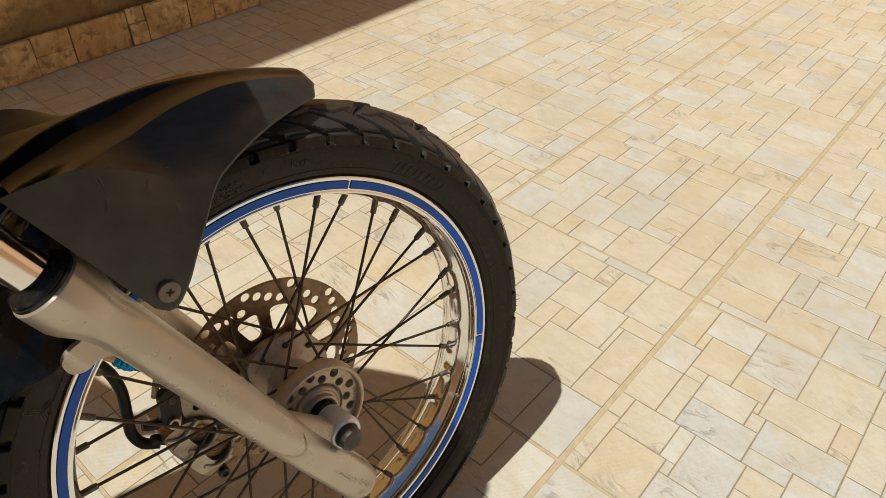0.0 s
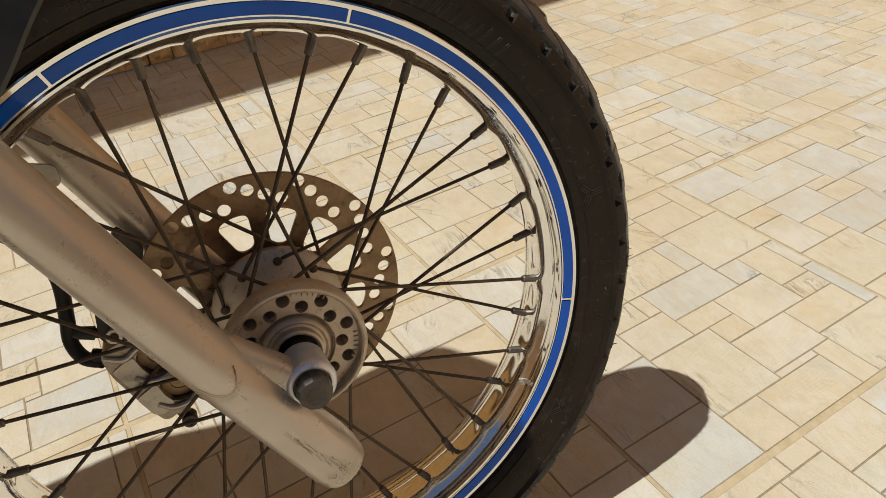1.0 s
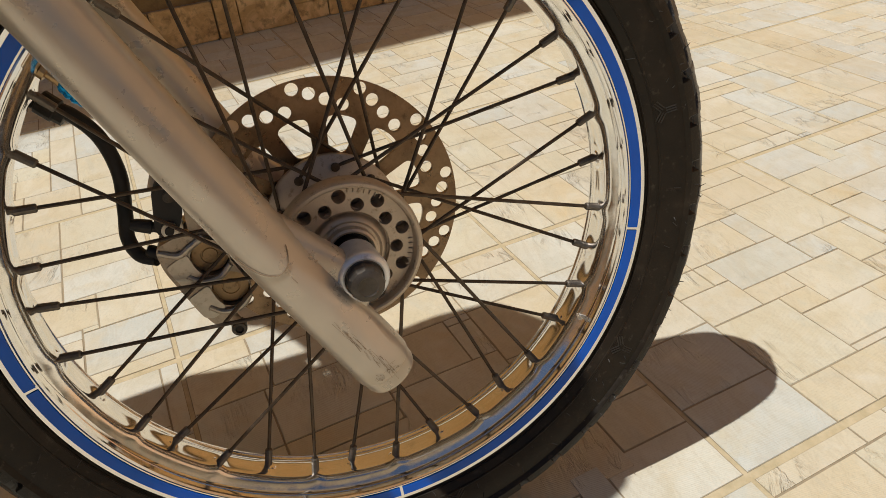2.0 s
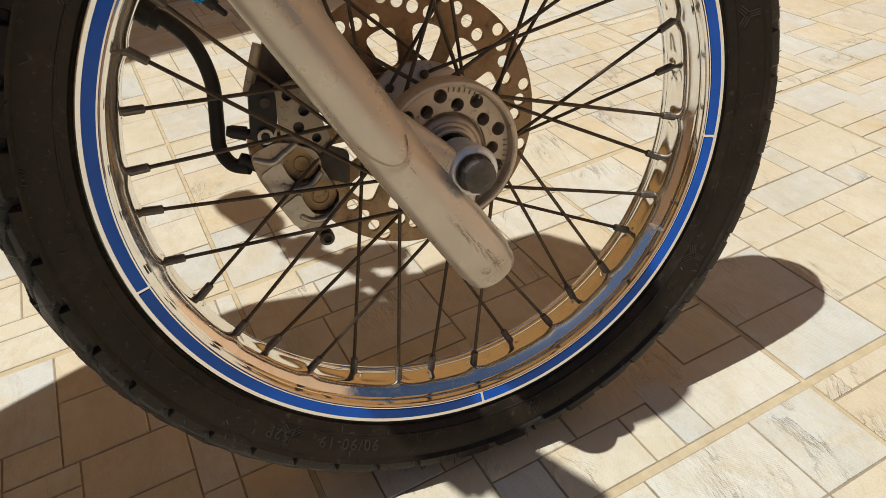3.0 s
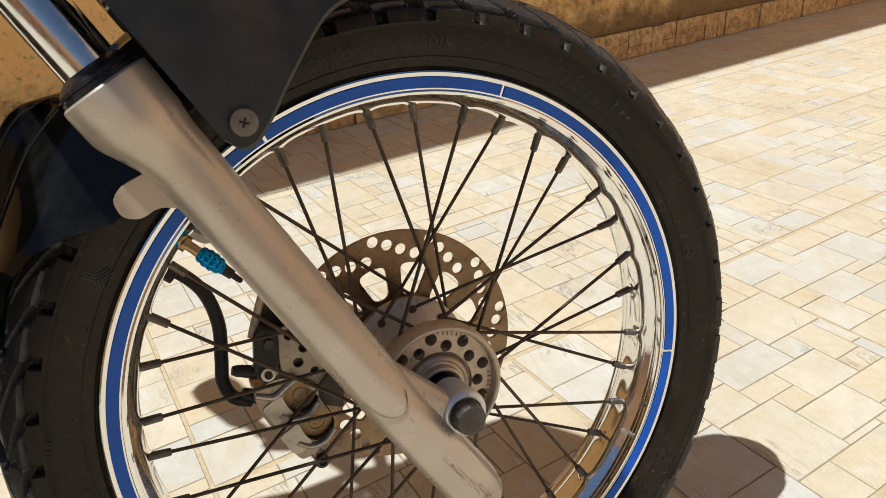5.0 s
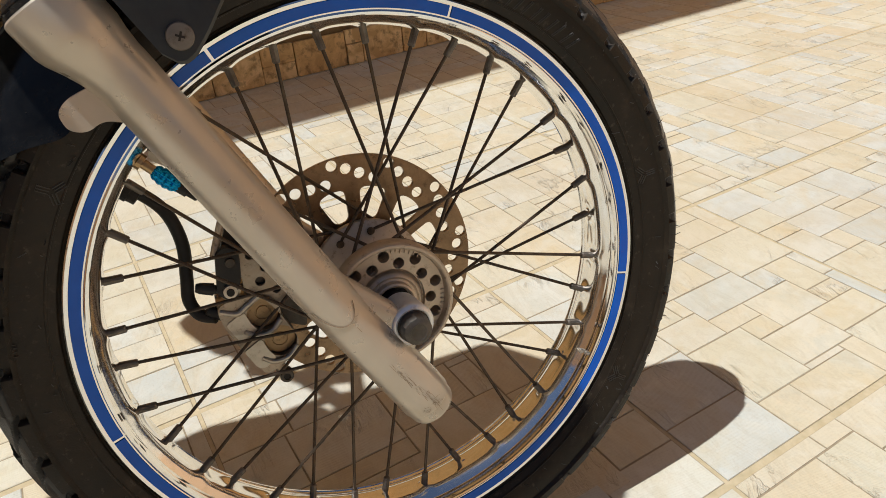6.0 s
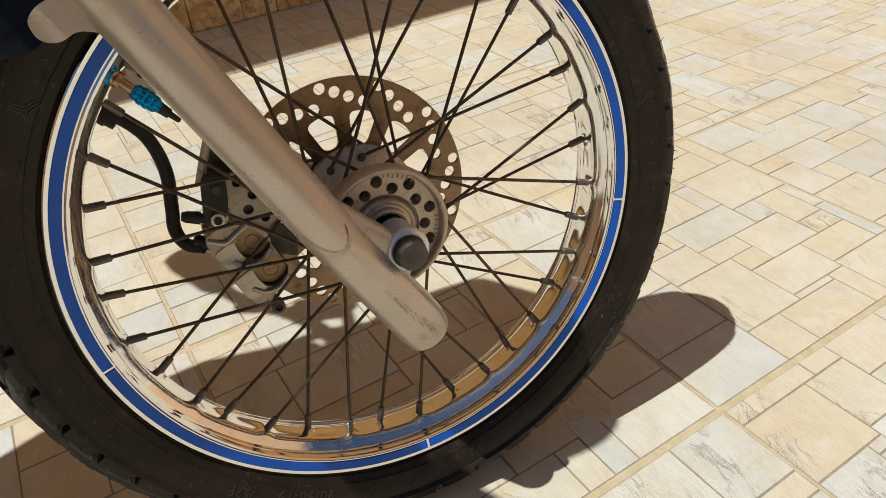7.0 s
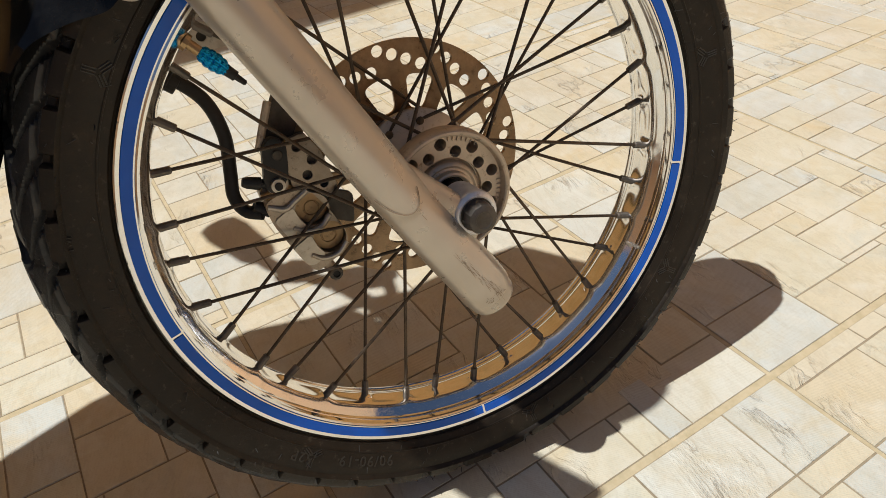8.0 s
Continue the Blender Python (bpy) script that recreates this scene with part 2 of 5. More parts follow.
CAST_BRIGHT = worn_metal("worn_alloy", (0.38, 0.34, 0.28), (0.56, 0.51, 0.44), 0.32, 0.85, (0.22, 0.17, 0.12))
PAD_BROWN = worn_metal("caliper_bronze", (0.30, 0.20, 0.10), (0.42, 0.29, 0.16), 0.4, 0.7)
# near-black fill that paints the shade inside holes and slots
HOLE_SHADE = Mat("hole_shade", 0.8, 0.0, (0.02, 0.017, 0.014)).m

# ---- mesh tools ----


def finish(bm, name, material, angle=32.0):
    bmesh.ops.recalc_face_normals(bm, faces=bm.faces[:])
    for f in bm.faces:
        f.smooth = True
    lim = radians(angle)
    for e in bm.edges:
        if len(e.link_faces) == 2 and e.calc_face_angle(0.0) > lim:
            e.smooth = False
    me = bpy.data.meshes.new(name)
    bm.to_mesh(me)
    bm.free()
    me.materials.append(material)
    return me


def part(name, bm, material, parent, label="", angle=32.0):
    ob = new(name, finish(bm, name, material, angle))
    ob.parent = parent
    return tagged(ob, label)


def basis(axis):
    """A turn that lays z along axis."""
    return Vector(axis).normalized().to_track_quat("Z", "Y").to_matrix().to_4x4()


def spin(profile, segs=96, bm=None, centre=(0, 0, 0), axis="Y", closed=False, a0=0.0, a1=2 * math.pi):
    """A lathe body about the wheel's axle. profile: (radius, y)."""
    bm = bm or bmesh.new()
    full = abs(a1 - a0 - 2 * math.pi) < 1e-6
    rings = []
    for i in range(segs if full else segs + 1):
        a = a0 + (a1 - a0) * i / segs
        rings.append([bm.verts.new((centre[0] + r * math.cos(a), centre[1] + y, centre[2] + r * math.sin(a))) for r, y in profile])
    n = len(rings)
    for i in range(n if full else n - 1):
        p, q = rings[i], rings[(i + 1) % n]
        for j in range(len(profile) if closed else len(profile) - 1):
            k = (j + 1) % len(profile)
            bm.faces.new((p[j], p[k], q[k], q[j]))
    if not full and closed:
        bm.faces.new(rings[0])
        bm.faces.new(rings[-1][::-1])
    return bm


def rod(p0, p1, profile, segs=16, bm=None):
    """A turned body from p0 towards p1. profile: (distance along, radius); the ends are capped."""
    bm = bm or bmesh.new()
    p0, p1 = Vector(p0), Vector(p1)
    m = Matrix.Translation(p0) @ basis(p1 - p0)
    rings = []
    for d, r in profile:
        rings.append([bm.verts.new(m @ Vector((r * math.cos(2 * math.pi * k / segs), r * math.sin(2 * math.pi * k / segs), d))) for k in range(segs)])
    for a, b in zip(rings, rings[1:]):
        for k in range(segs):
            bm.faces.new((a[k], a[(k + 1) % segs], b[(k + 1) % segs], b[k]))
    bm.faces.new(rings[0][::-1])
    bm.faces.new(rings[-1])
    return bm


def length(p0, p1):
    return (Vector(p1) - Vector(p0)).length


def smooth_path(points, steps=8):
    """A Catmull-Rom line through the points."""
    p = [Vector(q) for q in points]
    p = [p[0] * 2 - p[1]] + p + [p[-1] * 2 - p[-2]]
    out = []
    for i in range(1, len(p) - 2):
        for s in range(steps):
            t = s / steps
            a, b, c, d = p[i - 1], p[i], p[i + 1], p[i + 2]
            out.append(0.5 * ((2 * b) + (c - a) * t + (2 * a - 5 * b + 4 * c - d) * t * t + (3 * b - a - 3 * c + d) * t ** 3))
    return out + [p[-2]]


def hose(points, radius, segs=14, steps=8, bm=None):
    bm = bm or bmesh.new()
    path = smooth_path(points, steps)
    rings, up = [], Vector((0, 1, 0))
    for i, c in enumerate(path):
        d = (path[min(i + 1, len(path) - 1)] - path[max(i - 1, 0)]).normalized()
        side = d.cross(up).normalized()
        top = side.cross(d).normalized()
        rings.append([bm.verts.new(c + radius * (side * math.cos(2 * math.pi * k / segs) + top * math.sin(2 * math.pi * k / segs))) for k in range(segs)])
    for a, b in zip(rings, rings[1:]):
        for k in range(segs):
            bm.faces.new((a[k], a[(k + 1) % segs], b[(k + 1) % segs], b[k]))
    bm.faces.new(rings[0][::-1])
    bm.faces.new(rings[-1])
    return bm


def plate(outline, holes, y0, y1, bevel=0.0, bm_turn=None):
    """A flat body with holes, drawn in x and z and thick in y."""
    bm = bmesh.new()
    edges = []
    for loop in [outline] + list(holes):
        vs = [bm.verts.new((x, y0, z)) for x, z in loop]
        edges += [bm.edges.new((a, b)) for a, b in zip(vs, vs[1:] + vs[:1])]
    bmesh.ops.triangle_fill(bm, edges=edges, use_beauty=True, use_dissolve=False)
    made = bmesh.ops.extrude_face_region(bm, geom=bm.faces[:])
    bmesh.ops.translate(bm, vec=(0, y1 - y0, 0), verts=[v for v in made["geom"] if isinstance(v, bmesh.types.BMVert)])
    if bevel:
        rim = [e for e in bm.edges if len(e.link_faces) == 2 and e.calc_face_angle(0.0) > 1.2 and abs(e.verts[0].co.y - e.verts[1].co.y) < 1e-7]
        bmesh.ops.bevel(bm, geom=rim, offset=bevel, segments=2, affect="EDGES", clamp_overlap=True)
    if bm_turn is not None:
        bm.transform(bm_turn)
    return bm


def circle(cx, cz, r, n=16, a0=0.0):
    return [(cx + r * math.cos(a0 + 2 * math.pi * k / n), cz + r * math.sin(a0 + 2 * math.pi * k / n)) for k in range(n)]


def rounded(points, r, n=5):
    """A closed outline with rounded corners."""
    out = []
    m = len(points)
    for i in range(m):
        a, b, c = Vector(points[i - 1]), Vector(points[i]), Vector(points[(i + 1) % m])
        rr = min(r, (a - b).length * 0.45, (c - b).length * 0.45)
        p, q = b + (a - b).normalized() * rr, b + (c - b).normalized() * rr
        for k in range(n + 1):
            t = k / n
            v = p * (1 - t) ** 2 + b * 2 * t * (1 - t) + q * t * t
            out.append((v.x, v.y))
    return out


def block(size, m, bevel=0.003, segs=2, bm=None):
    """A box with rounded edges at the pose m."""
    b = bmesh.new()
    bmesh.ops.create_cube(b, size=1.0)
    bmesh.ops.scale(b, vec=size, verts=b.verts[:])
    if bevel:
        bmesh.ops.bevel(b, geom=b.edges[:], offset=bevel, segments=segs, affect="EDGES", clamp_overlap=True)
    b.transform(m)
    return b


def table(rows, x):
    """A value between the rows (x, value ...), on straight lines."""
    if x <= rows[0][0]:
        return rows[0][1:]
    for a, b in zip(rows, rows[1:]):
        if x <= b[0]:
            t = (x - a[0]) / (b[0] - a[0])
            return tuple(u + (v - u) * t for u, v in zip(a[1:], b[1:]))
    return rows[-1][1:]


# ---- the setting: wall, trim, floor ----
WALL_DIR = radians(9.2)
WALL_AT = Vector((0.0, 1.805, 0.0))
along = Vector((math.cos(WALL_DIR), math.sin(WALL_DIR), 0))
off = Vector((-math.sin(WALL_DIR), math.cos(WALL_DIR), 0))
wall_m = Matrix(((along.x, off.x, 0, WALL_AT.x), (along.y, off.y, 0, WALL_AT.y), (0, 0, 1, 0), (0, 0, 0, 1)))
WALL_H = 4.4


def build_wall():
    bm = bmesh.new()
    nx, nz = 90, 24
    rows = []
    for i in range(nx + 1):
        x = -6.0 + 17.0 * i / nx
        col = []
        for j in range(nz + 1):
            z = WALL_H * j / nz
            dent = 0.006 * noise.noise(Vector((x * 1.7, 3.1, z * 1.7)))
            col.append(bm.verts.new((x, dent, z)))
        rows.append(col)
    for i in range(nx):
        for j in range(nz):
            bm.faces.new((rows[i][j], rows[i + 1][j], rows[i + 1][j + 1], rows[i][j + 1]))
    back = [bm.verts.new((x, 0.16, z)) for x, z in ((-6, 0), (11, 0), (11, WALL_H), (-6, WALL_H))]
    bm.faces.new(back)
    bm.faces.new([r[-1] for r in rows] + [back[2], back[3]])
    bm.faces.new([rows[0][j] for j in range(nz + 1)] + [back[3], back[0]])
    bm.faces.new([rows[-1][j] for j in range(nz + 1)] + [back[2], back[1]])
    ob = new("wall_north", finish(bm, "wall_north", PLASTER))
    ob.matrix_world = wall_m
    tagged(ob, "stained ochre plaster yard wall above a stone trim", "wall", kind="structure")


def build_yard_walls():
    """Plain unseen walls added to close the yard behind and beside the camera, tinted and sized for warm bounce light.
    """
    for name, size, place, mat, tint in (("wall_south", (22.0, 0.16, 1.8), (2.0, -6.6, 0.9), BOUNCE_CLAY, "unseen clay-coloured"), ("wall_west", (0.16, 9.0, 3.6), (-5.4, -2.4, 1.8), BOUNCE_CLAY, "unseen clay-coloured"),
                                         ("wall_east", (0.16, 9.4, 4.4), (4.7, -2.2, 2.2), BOUNCE_CLAY, "unseen clay-coloured")):
        ob = new(name, finish(block(size, Matrix(), 0.01, 1), name, mat))
        ob.matrix_world = Matrix.Translation(place)
        tagged(ob, "plain " + tint + " plaster yard wall", "wall", kind="structure")


def build_trim():
    rng = random.Random(5)
    base = block((17.0, 0.016, 0.112), pose(2.5, -0.008, 0.056), 0.002)
    trim = new("baseboard", finish(base, "baseboard", BED))
    trim.matrix_world = wall_m
    tagged(trim, "band of ochre stone pieces along the foot of the wall", "trim", kind="structure")
    mesh = finish(block((1, 1, 1), Matrix(), 0.03, 1), "trim_stone", TRIM)
    x = -3.2
    while x < 7.5:
        w = rng.uniform(0.05, 0.19)
        split = rng.random() < 0.35
        cut_z = rng.uniform(0.040, 0.078)
        for z0, z1 in ((0.002, cut_z), (cut_z + 0.002, 0.118)) if split else ((0.002, rng.uniform(0.112, 0.119)),):
            ob = new("trim_stone", mesh)
            ob.parent = trim
            d = rng.uniform(0.008, 0.019)
            ob.matrix_basis = Matrix.Translation((x + w / 2, -0.016 - d / 2, (z0 + z1) / 2)) @ Matrix.Diagonal((w - 0.004, d, z1 - z0, 1))
        x += w


# slabs of the floor: a square grid, each slab a jigsaw of sawn stones
SLAB = 0.4950
SLAB_TURN = radians(7.25)
CORNER = Vector((0.8331, -0.0464, 0))
gu = Vector((math.cos(SLAB_TURN), math.sin(SLAB_TURN), 0))
gv = Vector((-math.sin(SLAB_TURN), math.cos(SLAB_TURN), 0))
# sawn-stone layouts of a slab: (x0, y0, x1, y1) in fortieths of its side
LAYOUT_A = ((0, 33, 10, 40), (10, 33, 13, 40), (13, 35, 16, 40), (6, 22, 15, 28), (15, 26, 20, 28), (15, 22, 21, 26), (7, 28, 20, 35), (2, 25, 6, 28), (0, 28, 7, 33), (24, 35, 28, 38), (16, 35, 24, 40), (20, 26, 28, 35),
            (28, 32, 36, 39), (31, 26, 36, 32), (28, 26, 31, 32), (21, 20, 31, 26), (10, 16, 22, 22), (6, 18, 10, 22), (0, 18, 6, 25), (0, 9, 10, 18), (10, 10, 13, 16), (13, 9, 22, 16), (1, 3, 10, 9))
LAYOUT_B = ((29, 22, 40, 31), (26, 24, 29, 30), (30, 32, 37, 37), (37, 31, 40, 40), (22, 30, 29, 36), (16, 24, 26, 30), (18, 18, 29, 24), (16, 20, 18, 24), (11, 20, 16, 24), (11, 15, 18, 20), (18, 15, 24, 18), (24, 12, 33, 18),
            (29, 18, 33, 22), (33, 15, 38, 22), (33, 12, 38, 15), (38, 7, 40, 16), (29, 7, 38, 12), (29, 0, 40, 7), (26, 0, 29, 5), (20, 6, 29, 12), (20, 12, 24, 15), (11, 5, 20, 15), (16, 0, 26, 5), (11, 1, 16, 5))
LAYOUT_C = ((30, 36, 40, 40), (34, 29, 40, 36), (26, 29, 34, 35), (24, 32, 26, 35), (21, 25, 26, 32), (26, 25, 30, 29), (30, 21, 40, 29), (24, 15, 30, 24), (30, 12, 40, 21), (24, 12, 30, 15), (18, 12, 24, 23), (21, 23, 24, 25),
            (15, 23, 21, 32), (15, 17, 18, 23), (7, 22, 15, 29), (9, 29, 15, 31), (24, 35, 30, 40), (15, 35, 24, 40))
LAYOUT_D = ((8, 30, 18, 40), (2, 30, 8, 38), (0, 28, 2, 37), (0, 21, 9, 30), (9, 27, 17, 30), (9, 17, 16, 27), (0, 13, 9, 21), (18, 19, 21, 33), (21, 25, 28, 34), (27, 34, 31, 38), (18, 34, 27, 40), (31, 30, 37, 40), (31, 27, 37, 30),
            (37, 27, 40, 38), (16, 10, 24, 19))
LAID = {(0, 0): LAYOUT_A, (-1, 0): LAYOUT_B, (-1, -1): LAYOUT_C, (0, -1): LAYOUT_D}


def filled(layout):
    """The layout with its bare places closed by further stones."""
    free = [[True] * 40 for _ in range(40)]
    out = list(layout)
    for x0, y0, x1, y1 in layout:
        for x in range(x0, x1):
            for y in range(y0, y1):
                free[x][y] = False

    def bare(x0, y0, x1, y1):
        return 0 <= x0 and 0 <= y0 and x1 <= 40 and y1 <= 40 and all(free[x][y] for x in range(x0, x1) for y in range(y0, y1))

    # a stone takes in the bare strip beside it where that is too narrow for another stone
    for k, (x0, y0, x1, y1) in enumerate(out):
        for sx, sy in ((1, 0), (-1, 0), (0, 1), (0, -1)):
            for wide in (2, 1):
                strip = (x1, y0, x1 + wide, y1) if sx > 0 else (x0 - wide, y0, x0, y1) if sx < 0 else (x0, y1, x1, y1 + wide) if sy > 0 else (x0, y0 - wide, x1, y0)
                if sx:
                    past = (strip[2], y0, strip[2] + 1, y1) if sx > 0 else (strip[0] - 1, y0, strip[0], y1)
                else:
                    past = (x0, strip[3], x1, strip[3] + 1) if sy > 0 else (x0, strip[1] - 1, x1, strip[1])
                if bare(*strip) and not bare(*past):
                    for x in range(strip[0], strip[2]):
                        for y in range(strip[1], strip[3]):
                            free[x][y] = False
                    x0, y0, x1, y1 = min(x0, strip[0]), min(y0, strip[1]), max(x1, strip[2]), max(y1, strip[3])
                    break
        out[k] = (x0, y0, x1, y1)
    for x in range(40):
        for y in range(40):
            if not free[x][y]:
                continue
            w = 1
            while w < 11 and x + w < 40 and free[x + w][y]:
                w += 1
            h = 1
            while h < 8 and y + h < 40 and all(free[x + k][y + h] for k in range(w)):
                h += 1
            for p in range(w):
                for q in range(h):
                    free[x + p][y + q] = False
            out.append((x, y, x + w, y + h))
    return out


FILLED = [filled(k) for k in (LAYOUT_A, LAYOUT_B, LAYOUT_C, LAYOUT_D)]


def slab_rects(i, j):
    """The stones of slab (i, j) as rectangles on the floor grid, in metres from the grid's corner."""
    rng = random.Random(i * 131 + j * 17 + 7)
    if (i, j) in LAID:
        pat, turn, flip = filled(LAID[i, j]), 0, False
    else:
        pat, turn, flip = FILLED[rng.randrange(4)], rng.randrange(4), rng.random() < 0.5
    gap_u, gap_v, joint = 0.0022, 0.0042, 0.0010
    side_u, side_v = SLAB - 2 * gap_u, SLAB - 2 * gap_v
    lines = [0.0] + [k / 40 + rng.uniform(-0.006, 0.006) for k in range(1, 40)] + [1.0]
    lines2 = [0.0] + [k / 40 + rng.uniform(-0.006, 0.006) for k in range(1, 40)] + [1.0]
    out = []
    for x0, y0, x1, y1 in pat:
        a, b, c, d = lines[x0], lines2[y0], lines[x1], lines2[y1]
        if flip:
            a, c = 1 - c, 1 - a
        for _ in range(turn):
            a, b, c, d = 1 - d, a, 1 - b, c
        out.append((i * SLAB + gap_u + a * side_u + joint, j * SLAB + gap_v + b * side_v + joint, i * SLAB + gap_u + c * side_u - joint, j * SLAB + gap_v + d * side_v - joint))
    return out


def grid_to_world(x, y):
    return CORNER + gu * x + gv * y


def build_floor():
    me = bpy.data.meshes.new("floor")
    s = 60.0
    me.from_pydata([(-s, -s, -0.0012), (s, -s, -0.0012), (s, s, -0.0012), (-s, s, -0.0012)], [], [(0, 1, 2, 3)])
    me.materials.append(MORTAR)
    floor = tagged(new("floor", me), "yard floor of pale yellow sawn stones set in square slabs", "floor", kind="structure")
    rng = random.Random(11)
    rest = []
    beds_v, beds_f = [], []
    for i in range(-10, 16):
        for j in range(-14, 8):
            mid = grid_to_world((i + 0.5) * SLAB, (j + 0.5) * SLAB)
            if (mid - WALL_AT).dot(off) > 0.28:
                continue
            k = len(beds_v)
            for x, y in ((i, j), (i + 1, j), (i + 1, j + 1), (i, j + 1)):
                ex, ey = (0.0026 if x == i else -0.0026), (0.0046 if y == j else -0.0046)
                q = grid_to_world(x * SLAB + ex, y * SLAB + ey)
                beds_v.append((q.x, q.y, -0.0009))
            beds_f.append((k, k + 1, k + 2, k + 3))
            for r in slab_rects(i, j):
                c = grid_to_world((r[0] + r[2]) / 2, (r[1] + r[3]) / 2)
                far = math.hypot(c.x - 0.45, (c.y - 0.35) * 1.1)
                rest.append((far, r))
    rest.sort(key=lambda q: q[0])
    near, rest = rest[:300], rest[300:]
    bed = bpy.data.meshes.new("slab_bed")
    bed.from_pydata(beds_v, [], beds_f)
    bed.materials.append(BED)
    ob = new("slab_bed", bed)
    ob.parent = floor
    tagged(ob, kind="stuff")
    # unit stones with slightly broken edges
    units = []
    for v in range(5):
        bm = bmesh.new()
        r2 = random.Random(40 + v)
        loop = []
        for a, b in ((0, 1), (1, 2), (2, 3), (3, 0)):
            cs = ((-0.5, -0.5), (0.5, -0.5), (0.5, 0.5), (-0.5, 0.5))
            for t in (0.0, 0.35, 0.7):
                x, y = cs[a][0] + (cs[b][0] - cs[a][0]) * t, cs[a][1] + (cs[b][1] - cs[a][1]) * t
                e = 0.0 if t == 0.0 else r2.uniform(-0.006, 0.004)
                loop.append((x * (1 + e), y * (1 + e)))
        low = [bm.verts.new((x, y, -0.0035)) for x, y in loop]
        mid = [bm.verts.new((x, y, -0.0009)) for x, y in loop]
        top = [bm.verts.new((x * 0.990, y * 0.990, 0.0)) for x, y in loop]
        n = len(loop)
        for u, w in ((low, mid), (mid, top)):
            for k in range(n):
                bm.faces.new((u[k], u[(k + 1) % n], w[(k + 1) % n], w[k]))
        bm.faces.new(top)
        units.append(finish(bm, "stone", STONE, 3))
    for _, r in near:
        c = grid_to_world((r[0] + r[2]) / 2, (r[1] + r[3]) / 2)
        ob = new("stone", units[rng.randrange(5)])
        ob.parent = floor
        w, h, turn = r[2] - r[0], r[3] - r[1], rng.randrange(2)
        ob.matrix_basis = (Matrix.Translation((c.x, c.y, rng.uniform(-0.0004, 0.0004))) @ Matrix.Rotation(SLAB_TURN + turn * math.pi, 4, "Z")
                           @ Matrix.Rotation(rng.uniform(-0.002, 0.002), 4, "X") @ Matrix.Diagonal((w, h, 1, 1)))
    vs, fs = [], []
    for _, r in rest:
        k = len(vs)
        z = rng.uniform(-0.0004, 0.0004)
        for inset, zz in ((0.0, -0.0035), (0.0, z - 0.0008), (0.001, z)):
            for x, y in ((r[0] + inset, r[1] + inset), (r[2] - inset, r[1] + inset), (r[2] - inset, r[3] - inset), (r[0] + inset, r[3] - inset)):
                q = grid_to_world(x, y)
                vs.append((q.x, q.y, zz))
        for a in (0, 4):
            for e in range(4):
                fs.append((k + a + e, k + a + (e + 1) % 4, k + a + 4 + (e + 1) % 4, k + a + 4 + e))
        fs.append((k + 8, k + 9, k + 10, k + 11))
    me = bpy.data.meshes.new("stone_field")
    me.from_pydata(vs, [], fs)
    me.materials.append(STONE_FAR)
    ob = new("stone_field", me)
    ob.parent = floor
    tagged(ob, "pale yellow sawn paving stones", kind="stuff")


# ---- the motorcycle: x ahead, z up in the plane of the wheel, y to its far side ----
LEAN_DEG = -10.39
AXLE_Z = 0.3188
bike = new("motorcycle")
bike.matrix_world = pose(-0.0017, 0.0008, AXLE_Z, LEAN_DEG, 0, -0.70) @ pose(0, 0, 0, 0, 1.46, 0)
tagged(bike, "black motorcycle with spoked wheel leaning on its stand", "motorcycle")
YC = 0.031
TYRE_R = 0.326


def tyre_point(s):
    """The tyre's outline: s from -1 (near bead) to 1 (far bead). Returns radius, y from the middle, and how far it is tread."""
    rows = ((0.0, TYRE_R, 0.0), (0.22, TYRE_R - 0.0022, 0.0135), (0.42, TYRE_R - 0.0085, 0.0265), (0.56, TYRE_R - 0.0165, 0.0365), (0.64, TYRE_R - 0.0235, 0.0420),
            (0.68, TYRE_R - 0.0290, 0.0438), (0.74, TYRE_R - 0.0360, 0.0448), (0.80, TYRE_R - 0.046, 0.0440), (0.88, TYRE_R - 0.0575, 0.0398), (0.95, TYRE_R - 0.0655, 0.0345), (1.0, TYRE_R - 0.0690, 0.0300))
    r, y = table(rows, abs(s))
    return r, math.copysign(y, s)


def sidewall_y(r):
    """The near sidewall's y at a radius."""
    best = min((abs(tyre_point(-k / 200)[0] - r), k) for k in range(120, 200))
    return YC + tyre_point(-best[1] / 200)[1]


PITCH = 48
NOTCH = radians(1.8)


def ramp_in(x, lo, hi):
    """0 below lo, 1 above hi, straight between."""
    return min(1.0, max(0.0, (x - lo) / (hi - lo)))


